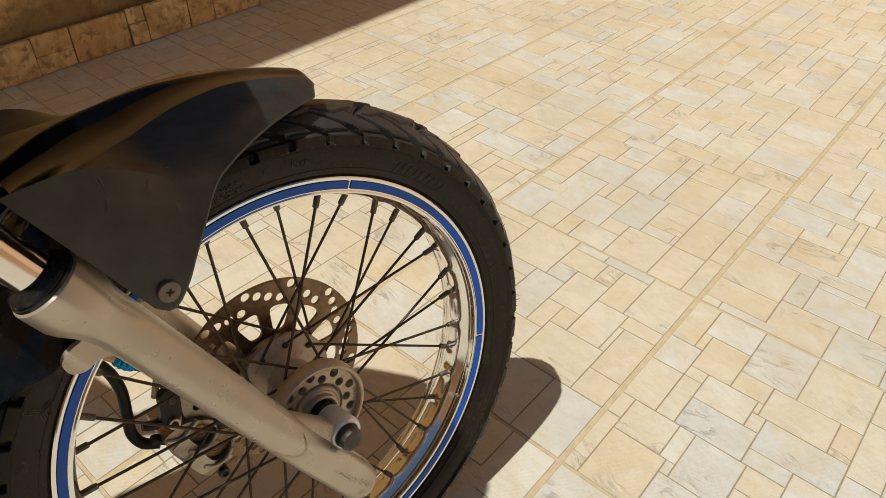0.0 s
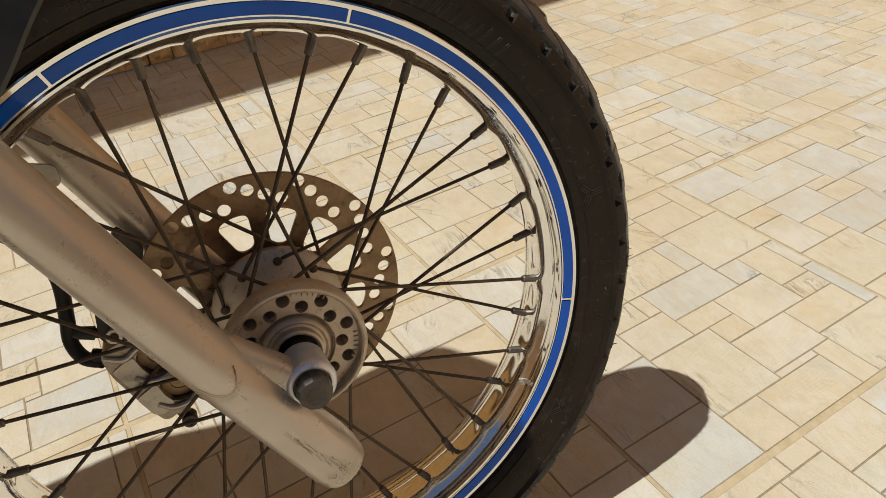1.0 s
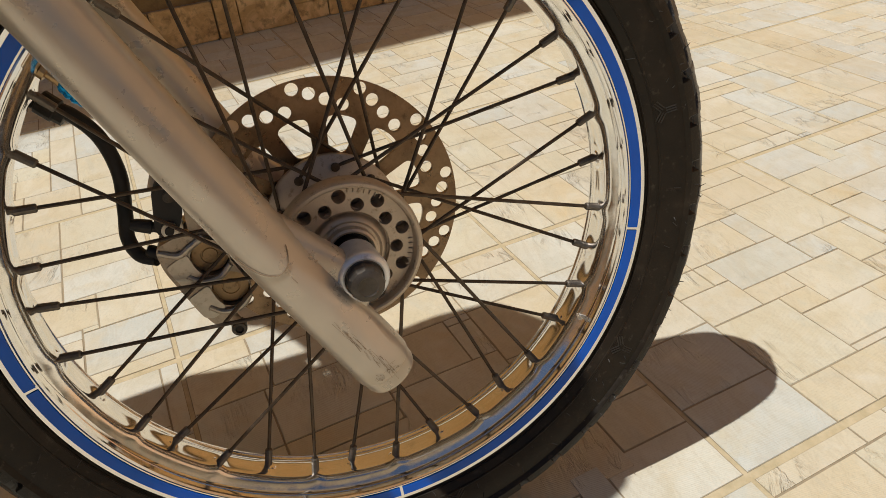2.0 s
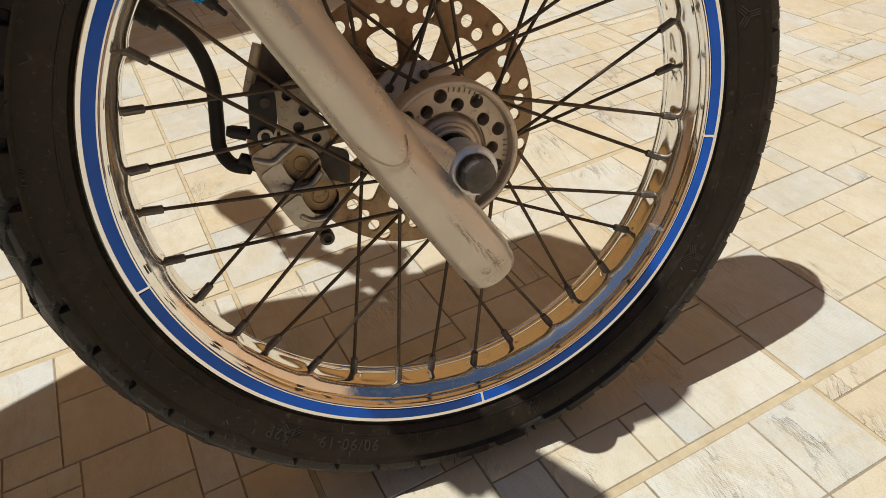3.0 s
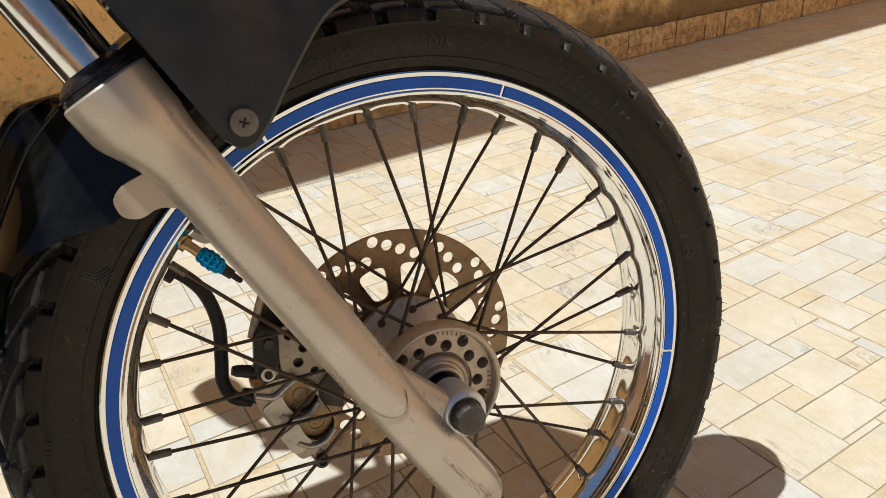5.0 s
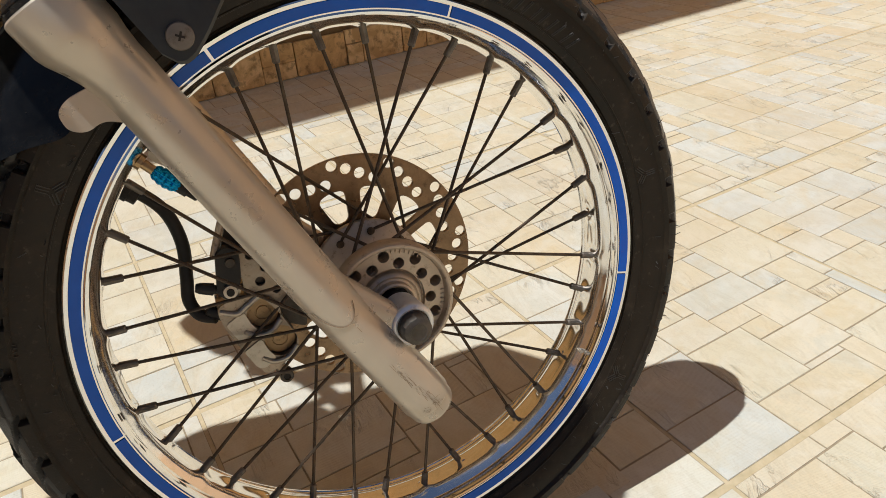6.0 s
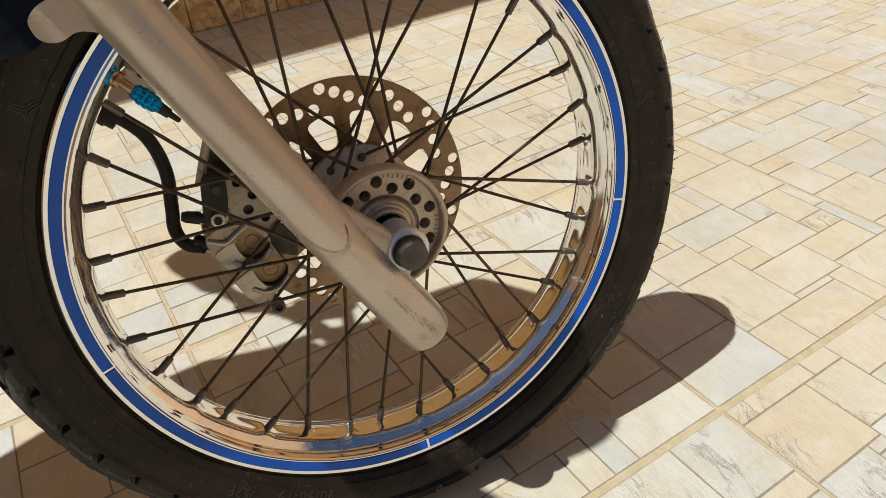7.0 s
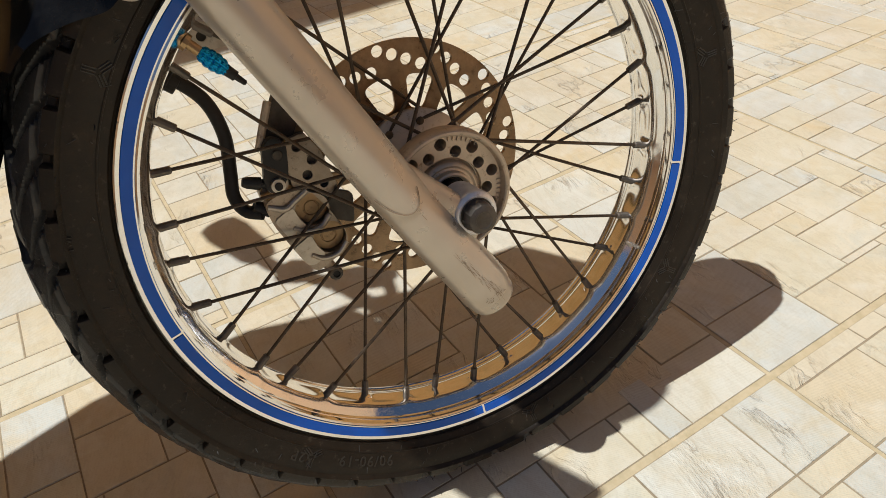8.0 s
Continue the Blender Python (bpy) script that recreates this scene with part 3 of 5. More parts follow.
def tread_depth(sa, u, wear):
    """How far the tread lies below or above the tyre's outline at |s| = sa and at u pitches round the tyre."""
    def cut(d, half, edge=0.035):
        return 1.0 - ramp_in(abs(d), half, half + edge)

    def wrap(v, period=1.0):
        return (v + period / 2) % period - period / 2

    if sa > 0.745:
        return 0.0
    # castellated lip of the sidewall
    if sa > 0.655:
        lip = 0.0036 * ramp_in(0.745 - sa, 0.0, 0.012)
        notch = cut(wrap(u), 0.085) * ramp_in(0.725 - sa, 0.0, 0.010)
        return lip * (1 - notch) - 0.0026 * notch
    depth = 0.0
    # the trough between the lip and the shoulder blocks
    depth = max(depth, 0.0034 * cut(sa - 0.632, 0.016, 0.016))
    # slanting grooves that run from each notch over the shoulder
    slant = 1.15 * (0.66 - sa) / 0.26
    if sa > 0.34:
        depth = max(depth, (0.0040 + 0.0022 * ramp_in(sa, 0.50, 0.60)) * cut(wrap(u - slant), 0.050 + 0.06 * ramp_in(sa, 0.50, 0.62), 0.075))
    # zigzag groove round the tyre beside the crown blocks
    zig = 0.350 + 0.050 * (2 * abs(wrap(u - 0.15)) * 2 - 1)
    depth = max(depth, 0.0034 * cut(sa - zig, 0.008, 0.026))
    # broad cuts between the crown blocks, every second pitch
    if sa < 0.40:
        depth = max(depth, 0.0052 * cut(wrap(u - 1.25 * sa - 0.55, 2.0), 0.09, 0.10))
        heel = (u - 1.25 * sa - 0.55) % 2.0 / 2.0
        return 0.0024 * (0.5 - heel) + wear - depth
    heel = (u - slant) % 1.0
    return 0.0013 * (0.5 - heel) + wear - depth


def build_tyre(wheel):
    ss = [1.0, 0.972, 0.968, 0.955, 0.951, 0.93, 0.90, 0.896, 0.888, 0.884, 0.85, 0.81, 0.77, 0.748, 0.738, 0.727, 0.717, 0.70, 0.68, 0.662, 0.652, 0.644, 0.626, 0.616, 0.606]
    v = 0.590
    while v > 0.004:
        ss.append(v)
        v -= 0.016
    ss = [-k for k in ss] + [0.0] + ss[::-1]
    rows = []
    for k in ss:
        r, y = tyre_point(k)
        r0, y0 = tyre_point(max(-1, k - 0.02))
        r1, y1 = tyre_point(min(1, k + 0.02))
        tang = Vector((r1 - r0, y1 - y0)).normalized()
        rows.append((k, r, y, tang.y, -tang.x))
    rng = random.Random(8)
    wear = [rng.uniform(-0.0005, 0.0004) for _ in range(PITCH * 2)]
    fine = 34
    cols = PITCH * fine
    down = bike.matrix_world.to_3x3().transposed() @ Vector((0, 0, 1))
    verts, faces = [], []
    for i in range(cols):
        a = 2 * math.pi * i / cols
        ca, sa_ = math.cos(a), math.sin(a)
        near_u = (a - NOTCH) / (2 * math.pi) * PITCH
        for k, r, y, nr, ny in rows:
            u = near_u if k < 0 else near_u + 0.5
            lift = tread_depth(abs(k), u, wear[int(u) % len(wear)])
            if 0.953 < abs(k) < 0.970:
                lift = -0.0013
            elif 0.886 < abs(k) < 0.898:
                lift = 0.0007
            p = Vector(((r + nr * lift) * ca, YC + y + ny * lift, (r + nr * lift) * sa_))
            # press the foot flat where it carries the load
            h = p.dot(down) + AXLE_Z
            if h < 0.0006:
                p += down * (0.0006 - h)
            verts.append(p)
    n = len(rows)
    slots = []
    for i in range(cols):
        p, q = i * n, (i + 1) % cols * n
        for j in range(n - 1):
            faces.append((p + j, q + j, q + j + 1, p + j + 1))
            slots.append(0 if abs(ss[j] + ss[j + 1]) / 2 > 0.655 else 1)
    me = bpy.data.meshes.new("tyre")
    me.from_pydata(verts, [], faces)
    me.materials.append(SIDEWALL)
    me.materials.append(RUBBER)
    me.polygons.foreach_set("material_index", slots)
    me.polygons.foreach_set("use_smooth", [True] * len(faces))
    me.update()
    me.set_sharp_from_angle(angle=radians(30))
    tyre = new("tyre", me)
    tyre.parent = wheel
    tagged(tyre, "dusty black block-tread rubber tyre")
    tyre_writing(wheel)
    # moulding hairs left on the shoulder and the sidewall
    rng = random.Random(31)
    hairs = bmesh.new()
    for k in range(150):
        a = rng.uniform(0, 2 * math.pi)
        s_ = -rng.choice((0.66, 0.70, 0.70, 0.735, 0.80, 0.87, 0.62))
        r_, y_ = tyre_point(s_)
        p = Vector((r_ * math.cos(a), YC + y_ - 0.001, r_ * math.sin(a)))
        d = Vector((math.cos(a) * rng.uniform(-0.2, 1.0), -rng.uniform(0.5, 1.0), math.sin(a) * rng.uniform(-0.2, 1.0)))
        d += Vector((-math.sin(a), 0, math.cos(a))) * rng.uniform(-0.9, 0.9)
        d.normalize()
        l_ = rng.uniform(0.003, 0.0075)
        rod(p, p + d, [(0, 0.00042), (l_ * 0.7, 0.00034), (l_, 0.00016)], 5, hairs)
    tagged(part("rubber_hairs", hairs, RUBBER, wheel), "fine rubber moulding hairs", kind="stuff")
    return tyre


def letters(text, size, radius, a_mid, parent, name, raise_by=0.0007, spread=1.0):
    """Raised letters on the near sidewall, reading round the tyre."""
    cu = bpy.data.curves.new(name, "FONT")
    cu.body, cu.size, cu.align_x, cu.align_y = text, size, "CENTER", "CENTER"
    cu.space_character = spread
    cu.resolution_u = 2
    tmp = new("tmp", cu)
    bpy.context.view_layer.update()
    me = bpy.data.meshes.new_from_object(tmp.evaluated_get(bpy.context.evaluated_depsgraph_get()))
    bpy.data.objects.remove(tmp)
    bm = bmesh.new()
    bm.from_mesh(me)
    bpy.data.meshes.remove(me)
    for f in bm.faces[:]:
        f.normal_flip()
    made = bmesh.ops.extrude_face_region(bm, geom=bm.faces[:])
    bmesh.ops.translate(bm, vec=(0, 0, 1.0), verts=[v for v in made["geom"] if isinstance(v, bmesh.types.BMVert)])
    for v in bm.verts:
        a = a_mid - v.co.x / radius
        r = radius + v.co.y
        y = sidewall_y(r) - (raise_by if v.co.z > 0.5 else -0.002)
        v.co = (r * math.cos(a), y, r * math.sin(a))
    return part(name, bm, LETTER, parent, angle=20)


def bars(spans, radius, height, a_mid, parent, name):
    """Plain raised bars where writing cannot be told or is a maker's name."""
    bm = bmesh.new()
    for u0, u1, v0, v1 in spans:
        vs = []
        for dz in (-0.0004, 0.002):
            for u, v in ((u0, v0), (u1, v0), (u1, v1), (u0, v1)):
                a, r = a_mid - u / radius, radius + v * height
                vs.append(bm.verts.new((r * math.cos(a), sidewall_y(r) + dz, r * math.sin(a))))
        bm.faces.new(vs[:4])
        for k in range(4):
            bm.faces.new((vs[k], vs[(k + 1) % 4], vs[4 + (k + 1) % 4], vs[4 + k]))
    return part(name, bm, LETTER, parent)


def tyre_writing(wheel):
    letters("LOAD RANGE B", 0.0050, 0.2805, radians(100.4), wheel, "tyre_lettering", spread=1.45)
    letters("MAXIMUM LOAD 441 LBS", 0.0040, 0.2755, radians(100.7), wheel, "tyre_lettering", spread=1.45)
    letters("AT 33 P.S.I COLD", 0.0040, 0.2712, radians(100.5), wheel, "tyre_lettering", spread=1.45)
    letters("90/90-19", 0.0135, 0.2745, radians(-116.3), wheel, "tyre_lettering", spread=1.15)
    letters("52P", 0.0125, 0.2760, radians(-130.0), wheel, "tyre_lettering", spread=1.15)
    letters("TWI", 0.0060, 0.2880, radians(171.3), wheel, "tyre_lettering", spread=1.1)
    # a date mark that cannot be told, and the maker's marks, as plain strokes
    letters("1337", 0.0080, 0.2775, radians(83.2), wheel, "tyre_lettering", spread=1.1)
    def strokes(lines, radius, a_mid):
        bm = bmesh.new()
        for u0, v0, u1, v1 in lines:
            ends = []
            for u, v in ((u0, v0), (u1, v1)):
                a, r = a_mid - u / radius, radius + v
                ends.append(Vector((r * math.cos(a), sidewall_y(r) - 0.0002, r * math.sin(a))))
            rod(ends[0], ends[1], [(0, 0.0006), (length(*ends), 0.0006)], 6, bm)
        tagged(part("tyre_mark", bm, LETTER, wheel), kind="stuff")

    strokes([(-0.050, 0.010, -0.046, -0.010), (-0.046, -0.010, -0.036, 0.012)], 0.2740, radians(54.0))
    for u in (-0.028, -0.020, -0.012, -0.002, 0.006, 0.016, 0.024, 0.034, 0.042):
        strokes([(u, -0.006, u + 0.004, 0.007), (u + 0.0016, -0.006, u + 0.0056, 0.007)], 0.2730, radians(54.0))
    for mid in (146.5, -33.7, 12.6, -78.0, 232.0):
        arms = []
        for th in (radians(90), radians(215), radians(325)):
            c, s = math.cos(th), math.sin(th)
            for k in (-1, 0, 1):
                arms.append((0.0015 * c - 0.0020 * k * s, 0.0015 * s + 0.0020 * k * c, 0.010 * c - 0.0020 * k * s, 0.010 * s + 0.0020 * k * c))
        strokes(arms, 0.2745, radians(mid))
    # radial cracks and mould hairs along the bead
    rng = random.Random(3)
    for k in range(34):
        a = rng.uniform(0, 2 * math.pi)
        r0 = rng.uniform(0.259, 0.300)
        dr, da = rng.uniform(0.002, 0.006), rng.uniform(-0.012, 0.012)
        p = Vector((r0 * math.cos(a), sidewall_y(r0) - 0.0002, r0 * math.sin(a)))
        q = Vector(((r0 + dr) * math.cos(a + da), sidewall_y(r0 + dr) - rng.uniform(0.0004, 0.0016), (r0 + dr) * math.sin(a + da)))
        part("mould_hair", rod(p, q, [(0, 0.0004), (length(p, q), 0.0002)], 5), RUBBER, wheel)
    # pale nicks and hairs along the shoulder
    for k in range(110):
        a = rng.uniform(0, 2 * math.pi)
        r0 = rng.uniform(0.288, 0.318)
        dr, da = rng.uniform(-0.0014, 0.0014), rng.uniform(-0.005, 0.005)
        best = min((abs(tyre_point(-j / 200)[0] - r0), j) for j in range(60, 160))
        y0 = YC + tyre_point(-best[1] / 200)[1]
        p = Vector((r0 * math.cos(a), y0 - 0.0004, r0 * math.sin(a)))
        q = Vector(((r0 + dr) * math.cos(a + da), y0 - rng.uniform(0.0006, 0.0012), (r0 + dr) * math.sin(a + da)))
        part("mould_hair", rod(p, q, [(0, 0.0004), (length(p, q), 0.0002)], 5), NICK, wheel)


def build_wheel():
    wheel = new("front_wheel")
    wheel.parent = bike
    tagged(wheel, "spoked wheel with chrome rim and blue tape")
    build_tyre(wheel)
    # spokes in crossing pairs, 36 of them: rim angle, near side or not, rim offset, hub radius, hub y, turn round the hub
    LACING = ((4.2, False, 0.0055, 0.0475, 0.0735, -79.0), (14.5, True, -0.0025, 0.0440, 0.0130, -40.0), (22.9, False, 0.0055, 0.0460, 0.0600, 58.0), (33.0, True, -0.0025, 0.0515, 0.0010, 48.0))
    # rim: flange, tape face, shoulder, centre well and back
    half = ((0.2574, -0.0306), (0.2570, -0.0300), (0.2560, -0.0292), (0.2520, -0.0285), (0.2455, -0.0235), (0.2415, -0.0180), (0.2360, -0.0105), (0.2350, 0.0))
    inner = ((0.2576, -0.0312), (0.2570, -0.0330), (0.2558, -0.0336), (0.2535, -0.0330), (0.2430, -0.0314), (0.2414, -0.0322), (0.2396, -0.0316), (0.2393, -0.0300), (0.2402, -0.0288), (0.2400, -0.0262), (0.2398, -0.0250), (0.2406, -0.0245), (0.2396, -0.0239),
             (0.2392, -0.0225), (0.2390, -0.0205), (0.2378, -0.0190), (0.2352, -0.0160), (0.2332, -0.0130), (0.2322, -0.0104), (0.2319, -0.0080), (0.2323, -0.0045), (0.2327, 0.0))
    prof = [(r, YC + y) for r, y in inner] + [(r, YC - y) for r, y in inner[-2::-1]]
    outer = [(r, YC - y) for r, y in half] + [(r, YC + y) for r, y in half[-2::-1]]
    rim = spin(prof + outer, 540, closed=True)
    # punched dimples round the nipples
    for v in rim.verts:
        rad = math.hypot(v.co.x, v.co.z)
        if rad > 0.2385 or abs(v.co.y - YC) > 0.018:
            continue
        turn = math.degrees(math.atan2(v.co.z, v.co.x))
        for k in range(36):
            deg, _, dy, _, _, _ = LACING[k % 4]
            d = radians((turn - deg - 40 * (k // 4) + 180) % 360 - 180) * rad
            if abs(d) < 0.02:
                sink = 0.0026 * math.exp(-(d / 0.0065) ** 2 - ((v.co.y - YC - dy) / 0.0080) ** 2)
                v.co.x *= 1 - sink / rad
                v.co.z *= 1 - sink / rad
    part("rim", rim, CHROME, wheel, "chromed steel rim with dull spots", 28)
    # tape in five pieces on the near flange
    cuts = (69.3, -9.6, -88.0, -166.5, -245.3, -290.7)
    for a, b in zip(cuts, cuts[1:]):
        p = ((0.2441, YC - 0.0323), (0.2444, YC - 0.0327), (0.2524, YC - 0.0339), (0.2527, YC - 0.0336))
        segs = max(6, int((a - b) / 2))
        part("tape", spin(list(p), segs, a0=radians(b + 0.3), a1=radians(a - 0.3)), TAPE, wheel, "glossy blue adhesive rim tape")
    # hub: near flange, core, far flange
    bm = spin([(0.0120, -0.0120), (0.0158, -0.0125), (0.0164, -0.0190), (0.0180, -0.0200), (0.0198, -0.0190), (0.0203, -0.0135), (0.0222, -0.0130), (0.0240, -0.0140), (0.0258, -0.0132), (0.0272, -0.0105),
               (0.0280, -0.0070), (0.0296, -0.0058), (0.0320, -0.0062)], 72)
    part("hub", bm, ALLOY, wheel, "dusty cast alloy hub with a turned bearing seat", 40)
    face_y, back_y = -0.0105, -0.0045
    holes, spots = [], [(0.0428, 12.4 + 40 * k, 0.0053) for k in range(9)] + [(0.0357, -7.6 + 40 * k, 0.0051) for k in range(9)]
    for hr_, deg, rad_ in spots:
        a = radians(deg)
        holes.append(circle(hr_ * math.cos(a), hr_ * math.sin(a), rad_, 18))
    part("hub_flange", plate(circle(0, 0, 0.0495, 72), [circle(0, 0, 0.0305, 48)] + holes, face_y, back_y, 0.0006), ALLOY, wheel, "cast alloy hub flange with two rows of holes", 40)
    for hr_, deg, rad_ in spots:
        a = radians(deg)
        c = (hr_ * math.cos(a), 0, hr_ * math.sin(a))
        part("hole_wall", spin([(rad_ + 0.0004, face_y + 0.0004), (rad_ - 0.0004, face_y + 0.0022), (rad_ - 0.0004, 0.0060)], 18, centre=c), ALLOY, wheel, angle=40)
    part("flange_ring", spin([(0.0490, -0.0098), (0.0496, -0.0130), (0.0504, -0.0172), (0.0518, -0.0182), (0.0538, -0.0180), (0.0550, -0.0165), (0.0556, -0.0120), (0.0556, -0.0015), (0.0545, 0.0015), (0.0490, 0.0020)], 96, closed=True), ALLOY, wheel, "smooth turned rim of the hub flange", 40)
    bm = spin([(0.0530, 0.0015), (0.0500, 0.0050), (0.0400, 0.0065), (0.0300, 0.0090), (0.0262, 0.0160), (0.0255, 0.0400), (0.0290, 0.0520), (0.0420, 0.0580), (0.0545, 0.0600), (0.0560, 0.0615), (0.0560, 0.0670), (0.0530, 0.0705), (0.0420, 0.0720), (0.0, 0.0720)], 72)
    part("hub_core", bm, ALLOY, wheel, angle=40)
    # cast marks that cannot be told, as plain raised strokes
    for mid, count in ((68, 7), (-14, 6)):
        for k in range(count):
            a = radians(mid + 5.2 * (k - (count - 1) / 2))
            mm = Matrix.Rotation(-a, 4, "Y") @ Matrix.Translation((0.0468, -0.0110, 0))
            part("cast_mark", block((0.0034, 0.0012, 0.0010), mm, 0.0003, 1), ALLOY, wheel)
    part("bearing_seal", spin([(0.0, -0.0080), (0.0110, -0.0080), (0.0125, -0.0125), (0.0156, -0.0125), (0.0160, -0.0060)], 40), BLACK_RUBBER, wheel, "black bearing seal")
    for k in range(36):
        deg, near, dy, hr, hy, swing = LACING[k % 4]
        th = radians(deg + 40 * (k // 4))
        hub_a = th + radians(swing)
        p0 = Vector((0.2335 * math.cos(th), YC + dy, 0.2335 * math.sin(th)))
        p1 = Vector((hr * math.cos(hub_a), hy, hr * math.sin(hub_a)))
        d = (p1 - p0).normalized()
        L = (p1 - p0).length
        part("spoke", rod(p0 + d * 0.010, p1, [(0, 0.00160), (L - 0.010, 0.00160)], 8), SPOKE, wheel)
        part("nipple", rod(p0 - d * 0.003, p1, [(0, 0.0044), (0.0038, 0.0046), (0.0045, 0.0035), (0.0195, 0.0033), (0.0205, 0.0026)], 10), NIPPLE, wheel, "dull steel nipple")
        # bright dimple pressed into the rim round the nipple
        part("nipple_seat", rod(p0 - d * 0.001, p1, [(-0.003, 0.0098), (0.0000, 0.0082), (0.0018, 0.0066), (0.0024, 0.0056), (0.0018, 0.0048)], 18), CHROME, wheel)
        if not near:
            # bent head that holds the spoke in the far flange
            head = Vector((p1.x, 0.0585 if swing > 0 else 0.0700, p1.z))
            part("spoke_head", rod(head, head + Vector((0, -1, 0)), [(0, 0.0036), (0.0016, 0.0040), (0.0026, 0.0032), (0.0030, 0.0016)], 10), SPOKE, wheel)
    # a balance weight clamped on the rim bed
    m = Matrix.Rotation(radians(32), 4, "Y") @ Matrix.Translation((0.2345, YC - 0.0180, 0)) @ Matrix.Rotation(radians(-14), 4, "Z")
    part("balance_weight", block((0.0035, 0.013, 0.0035), m, 0.001), CAST_BRIGHT, wheel, "small bright metal rim lug")
    # brake disc
    holes = []
    for g in range(12):
        for da, r in ((0.0, 0.1083), (-6.9, 0.1022), (-14.4, 0.0966), (-23.2, 0.0926)):
            a = radians(97.2 + 30 * g + da)
            holes.append(circle(r * math.cos(a), r * math.sin(a), 0.0055, 16))
    for g in range(12):
        a = radians(13.6 + 30 * g)
        pts = []
        for rr, sp_ in ((0.0520, -0.135), (0.0828, -0.172), (0.0845, 0.0), (0.0828, 0.172), (0.0520, 0.135)):
            pts.append((rr * math.cos(a + sp_), rr * math.sin(a + sp_)))
        holes.append(rounded(pts, 0.007, 4))
    part("brake_disc", plate(circle(0, 0, 0.1150, 120), [circle(0, 0, 0.030, 40)] + holes, 0.0840, 0.0880, 0.0004), DISC, wheel, "browned steel brake disc drilled with slanting rows of holes", 40)
    part("disc_carrier", spin([(0.0, 0.0725), (0.0440, 0.0725), (0.0475, 0.0735), (0.0480, 0.0825), (0.0460, 0.0838), (0.030, 0.0838)], 48), ALLOY, wheel, "grey cast disc carrier", 40)
    for g in range(5):
        a = radians(16 + 72 * g)
        c = Vector((0.0395 * math.cos(a), 0.0725, 0.0395 * math.sin(a)))
        part("bolt", rod(c, c + Vector((0, -1, 0)), [(0, 0.0058), (0.003, 0.0058), (0.0042, 0.005)], 6), DARK_STEEL, wheel, angle=25)
    # valve with anodised cap
    a = radians(137.6)
    rad = Vector((math.cos(a), 0, math.sin(a)))
    c0 = rad * 0.236 + Vector((0, YC - 0.006, 0))
    out = Vector((0.675, -0.10, -0.738)).normalized()
    part("valve", rod(c0, c0 + out, [(0, 0.0052), (0.004, 0.0052), (0.0042, 0.0066), (0.008, 0.0066), (0.0082, 0.0040), (0.020, 0.0040)], 12), BRASS, wheel, "brass valve stem", 25)
    cap = bmesh.new()
    segs, n = 60, 13
    m = Matrix.Translation(c0 + out * 0.0172) @ basis(out)
    rings = []
    for i in range(n + 1):
        t = i / n
        ring = []
        for k in range(segs):
            an = 2 * math.pi * k / segs
            r = (0.0042 + 0.0026 * math.sin(math.pi * min(1, t * 1.05)) ** 0.6) * (1 + (0.10 if math.sin(an * 8) > 0 else -0.02)) * (0.90 if i % 3 == 0 else 1.0)
            ring.append(cap.verts.new(m @ Vector((r * math.cos(an), r * math.sin(an), 0.0225 * t))))
        rings.append(ring)
    for p, q in zip(rings, rings[1:]):
        for k in range(segs):
            cap.faces.new((p[k], p[(k + 1) % segs], q[(k + 1) % segs], q[k]))
    cap.faces.new(rings[0][::-1])
    cap.faces.new(rings[-1])
    part("valve_cap", cap, CYAN, wheel, "cyan anodised knurled valve cap", 20)
    part("valve_tip", rod(c0 + out * 0.0390, c0 + out * 2, [(0, 0.0044), (0.008, 0.0040), (0.0085, 0.0026), (0.016, 0.0021), (0.017, 0.001)], 12), BLACK_RUBBER, wheel, "black valve tip")
    return wheel


# fork: both legs run along this line in the plane of the wheel
FORK_TOP = Vector((-0.1943, 0, 0.2741))
FORK_LOW = Vector((0.0018, 0, -0.0898))
FORK_D = (FORK_LOW - FORK_TOP).normalized()
FORK_N = Vector((-FORK_D.z, 0, FORK_D.x))
if FORK_N.x < 0:
    FORK_N = -FORK_N
NEAR_Y, FAR_Y = -0.055, 0.120


def at_leg(s, y, n=0.0):
    """A point s metres down the leg from its collar, n metres ahead of its axis."""
    p = FORK_TOP + FORK_D * s + FORK_N * n
    return Vector((p.x, y + 0.006 - 0.008 * s / LEG_L, p.z))


LEG_L = (FORK_LOW - FORK_TOP).length


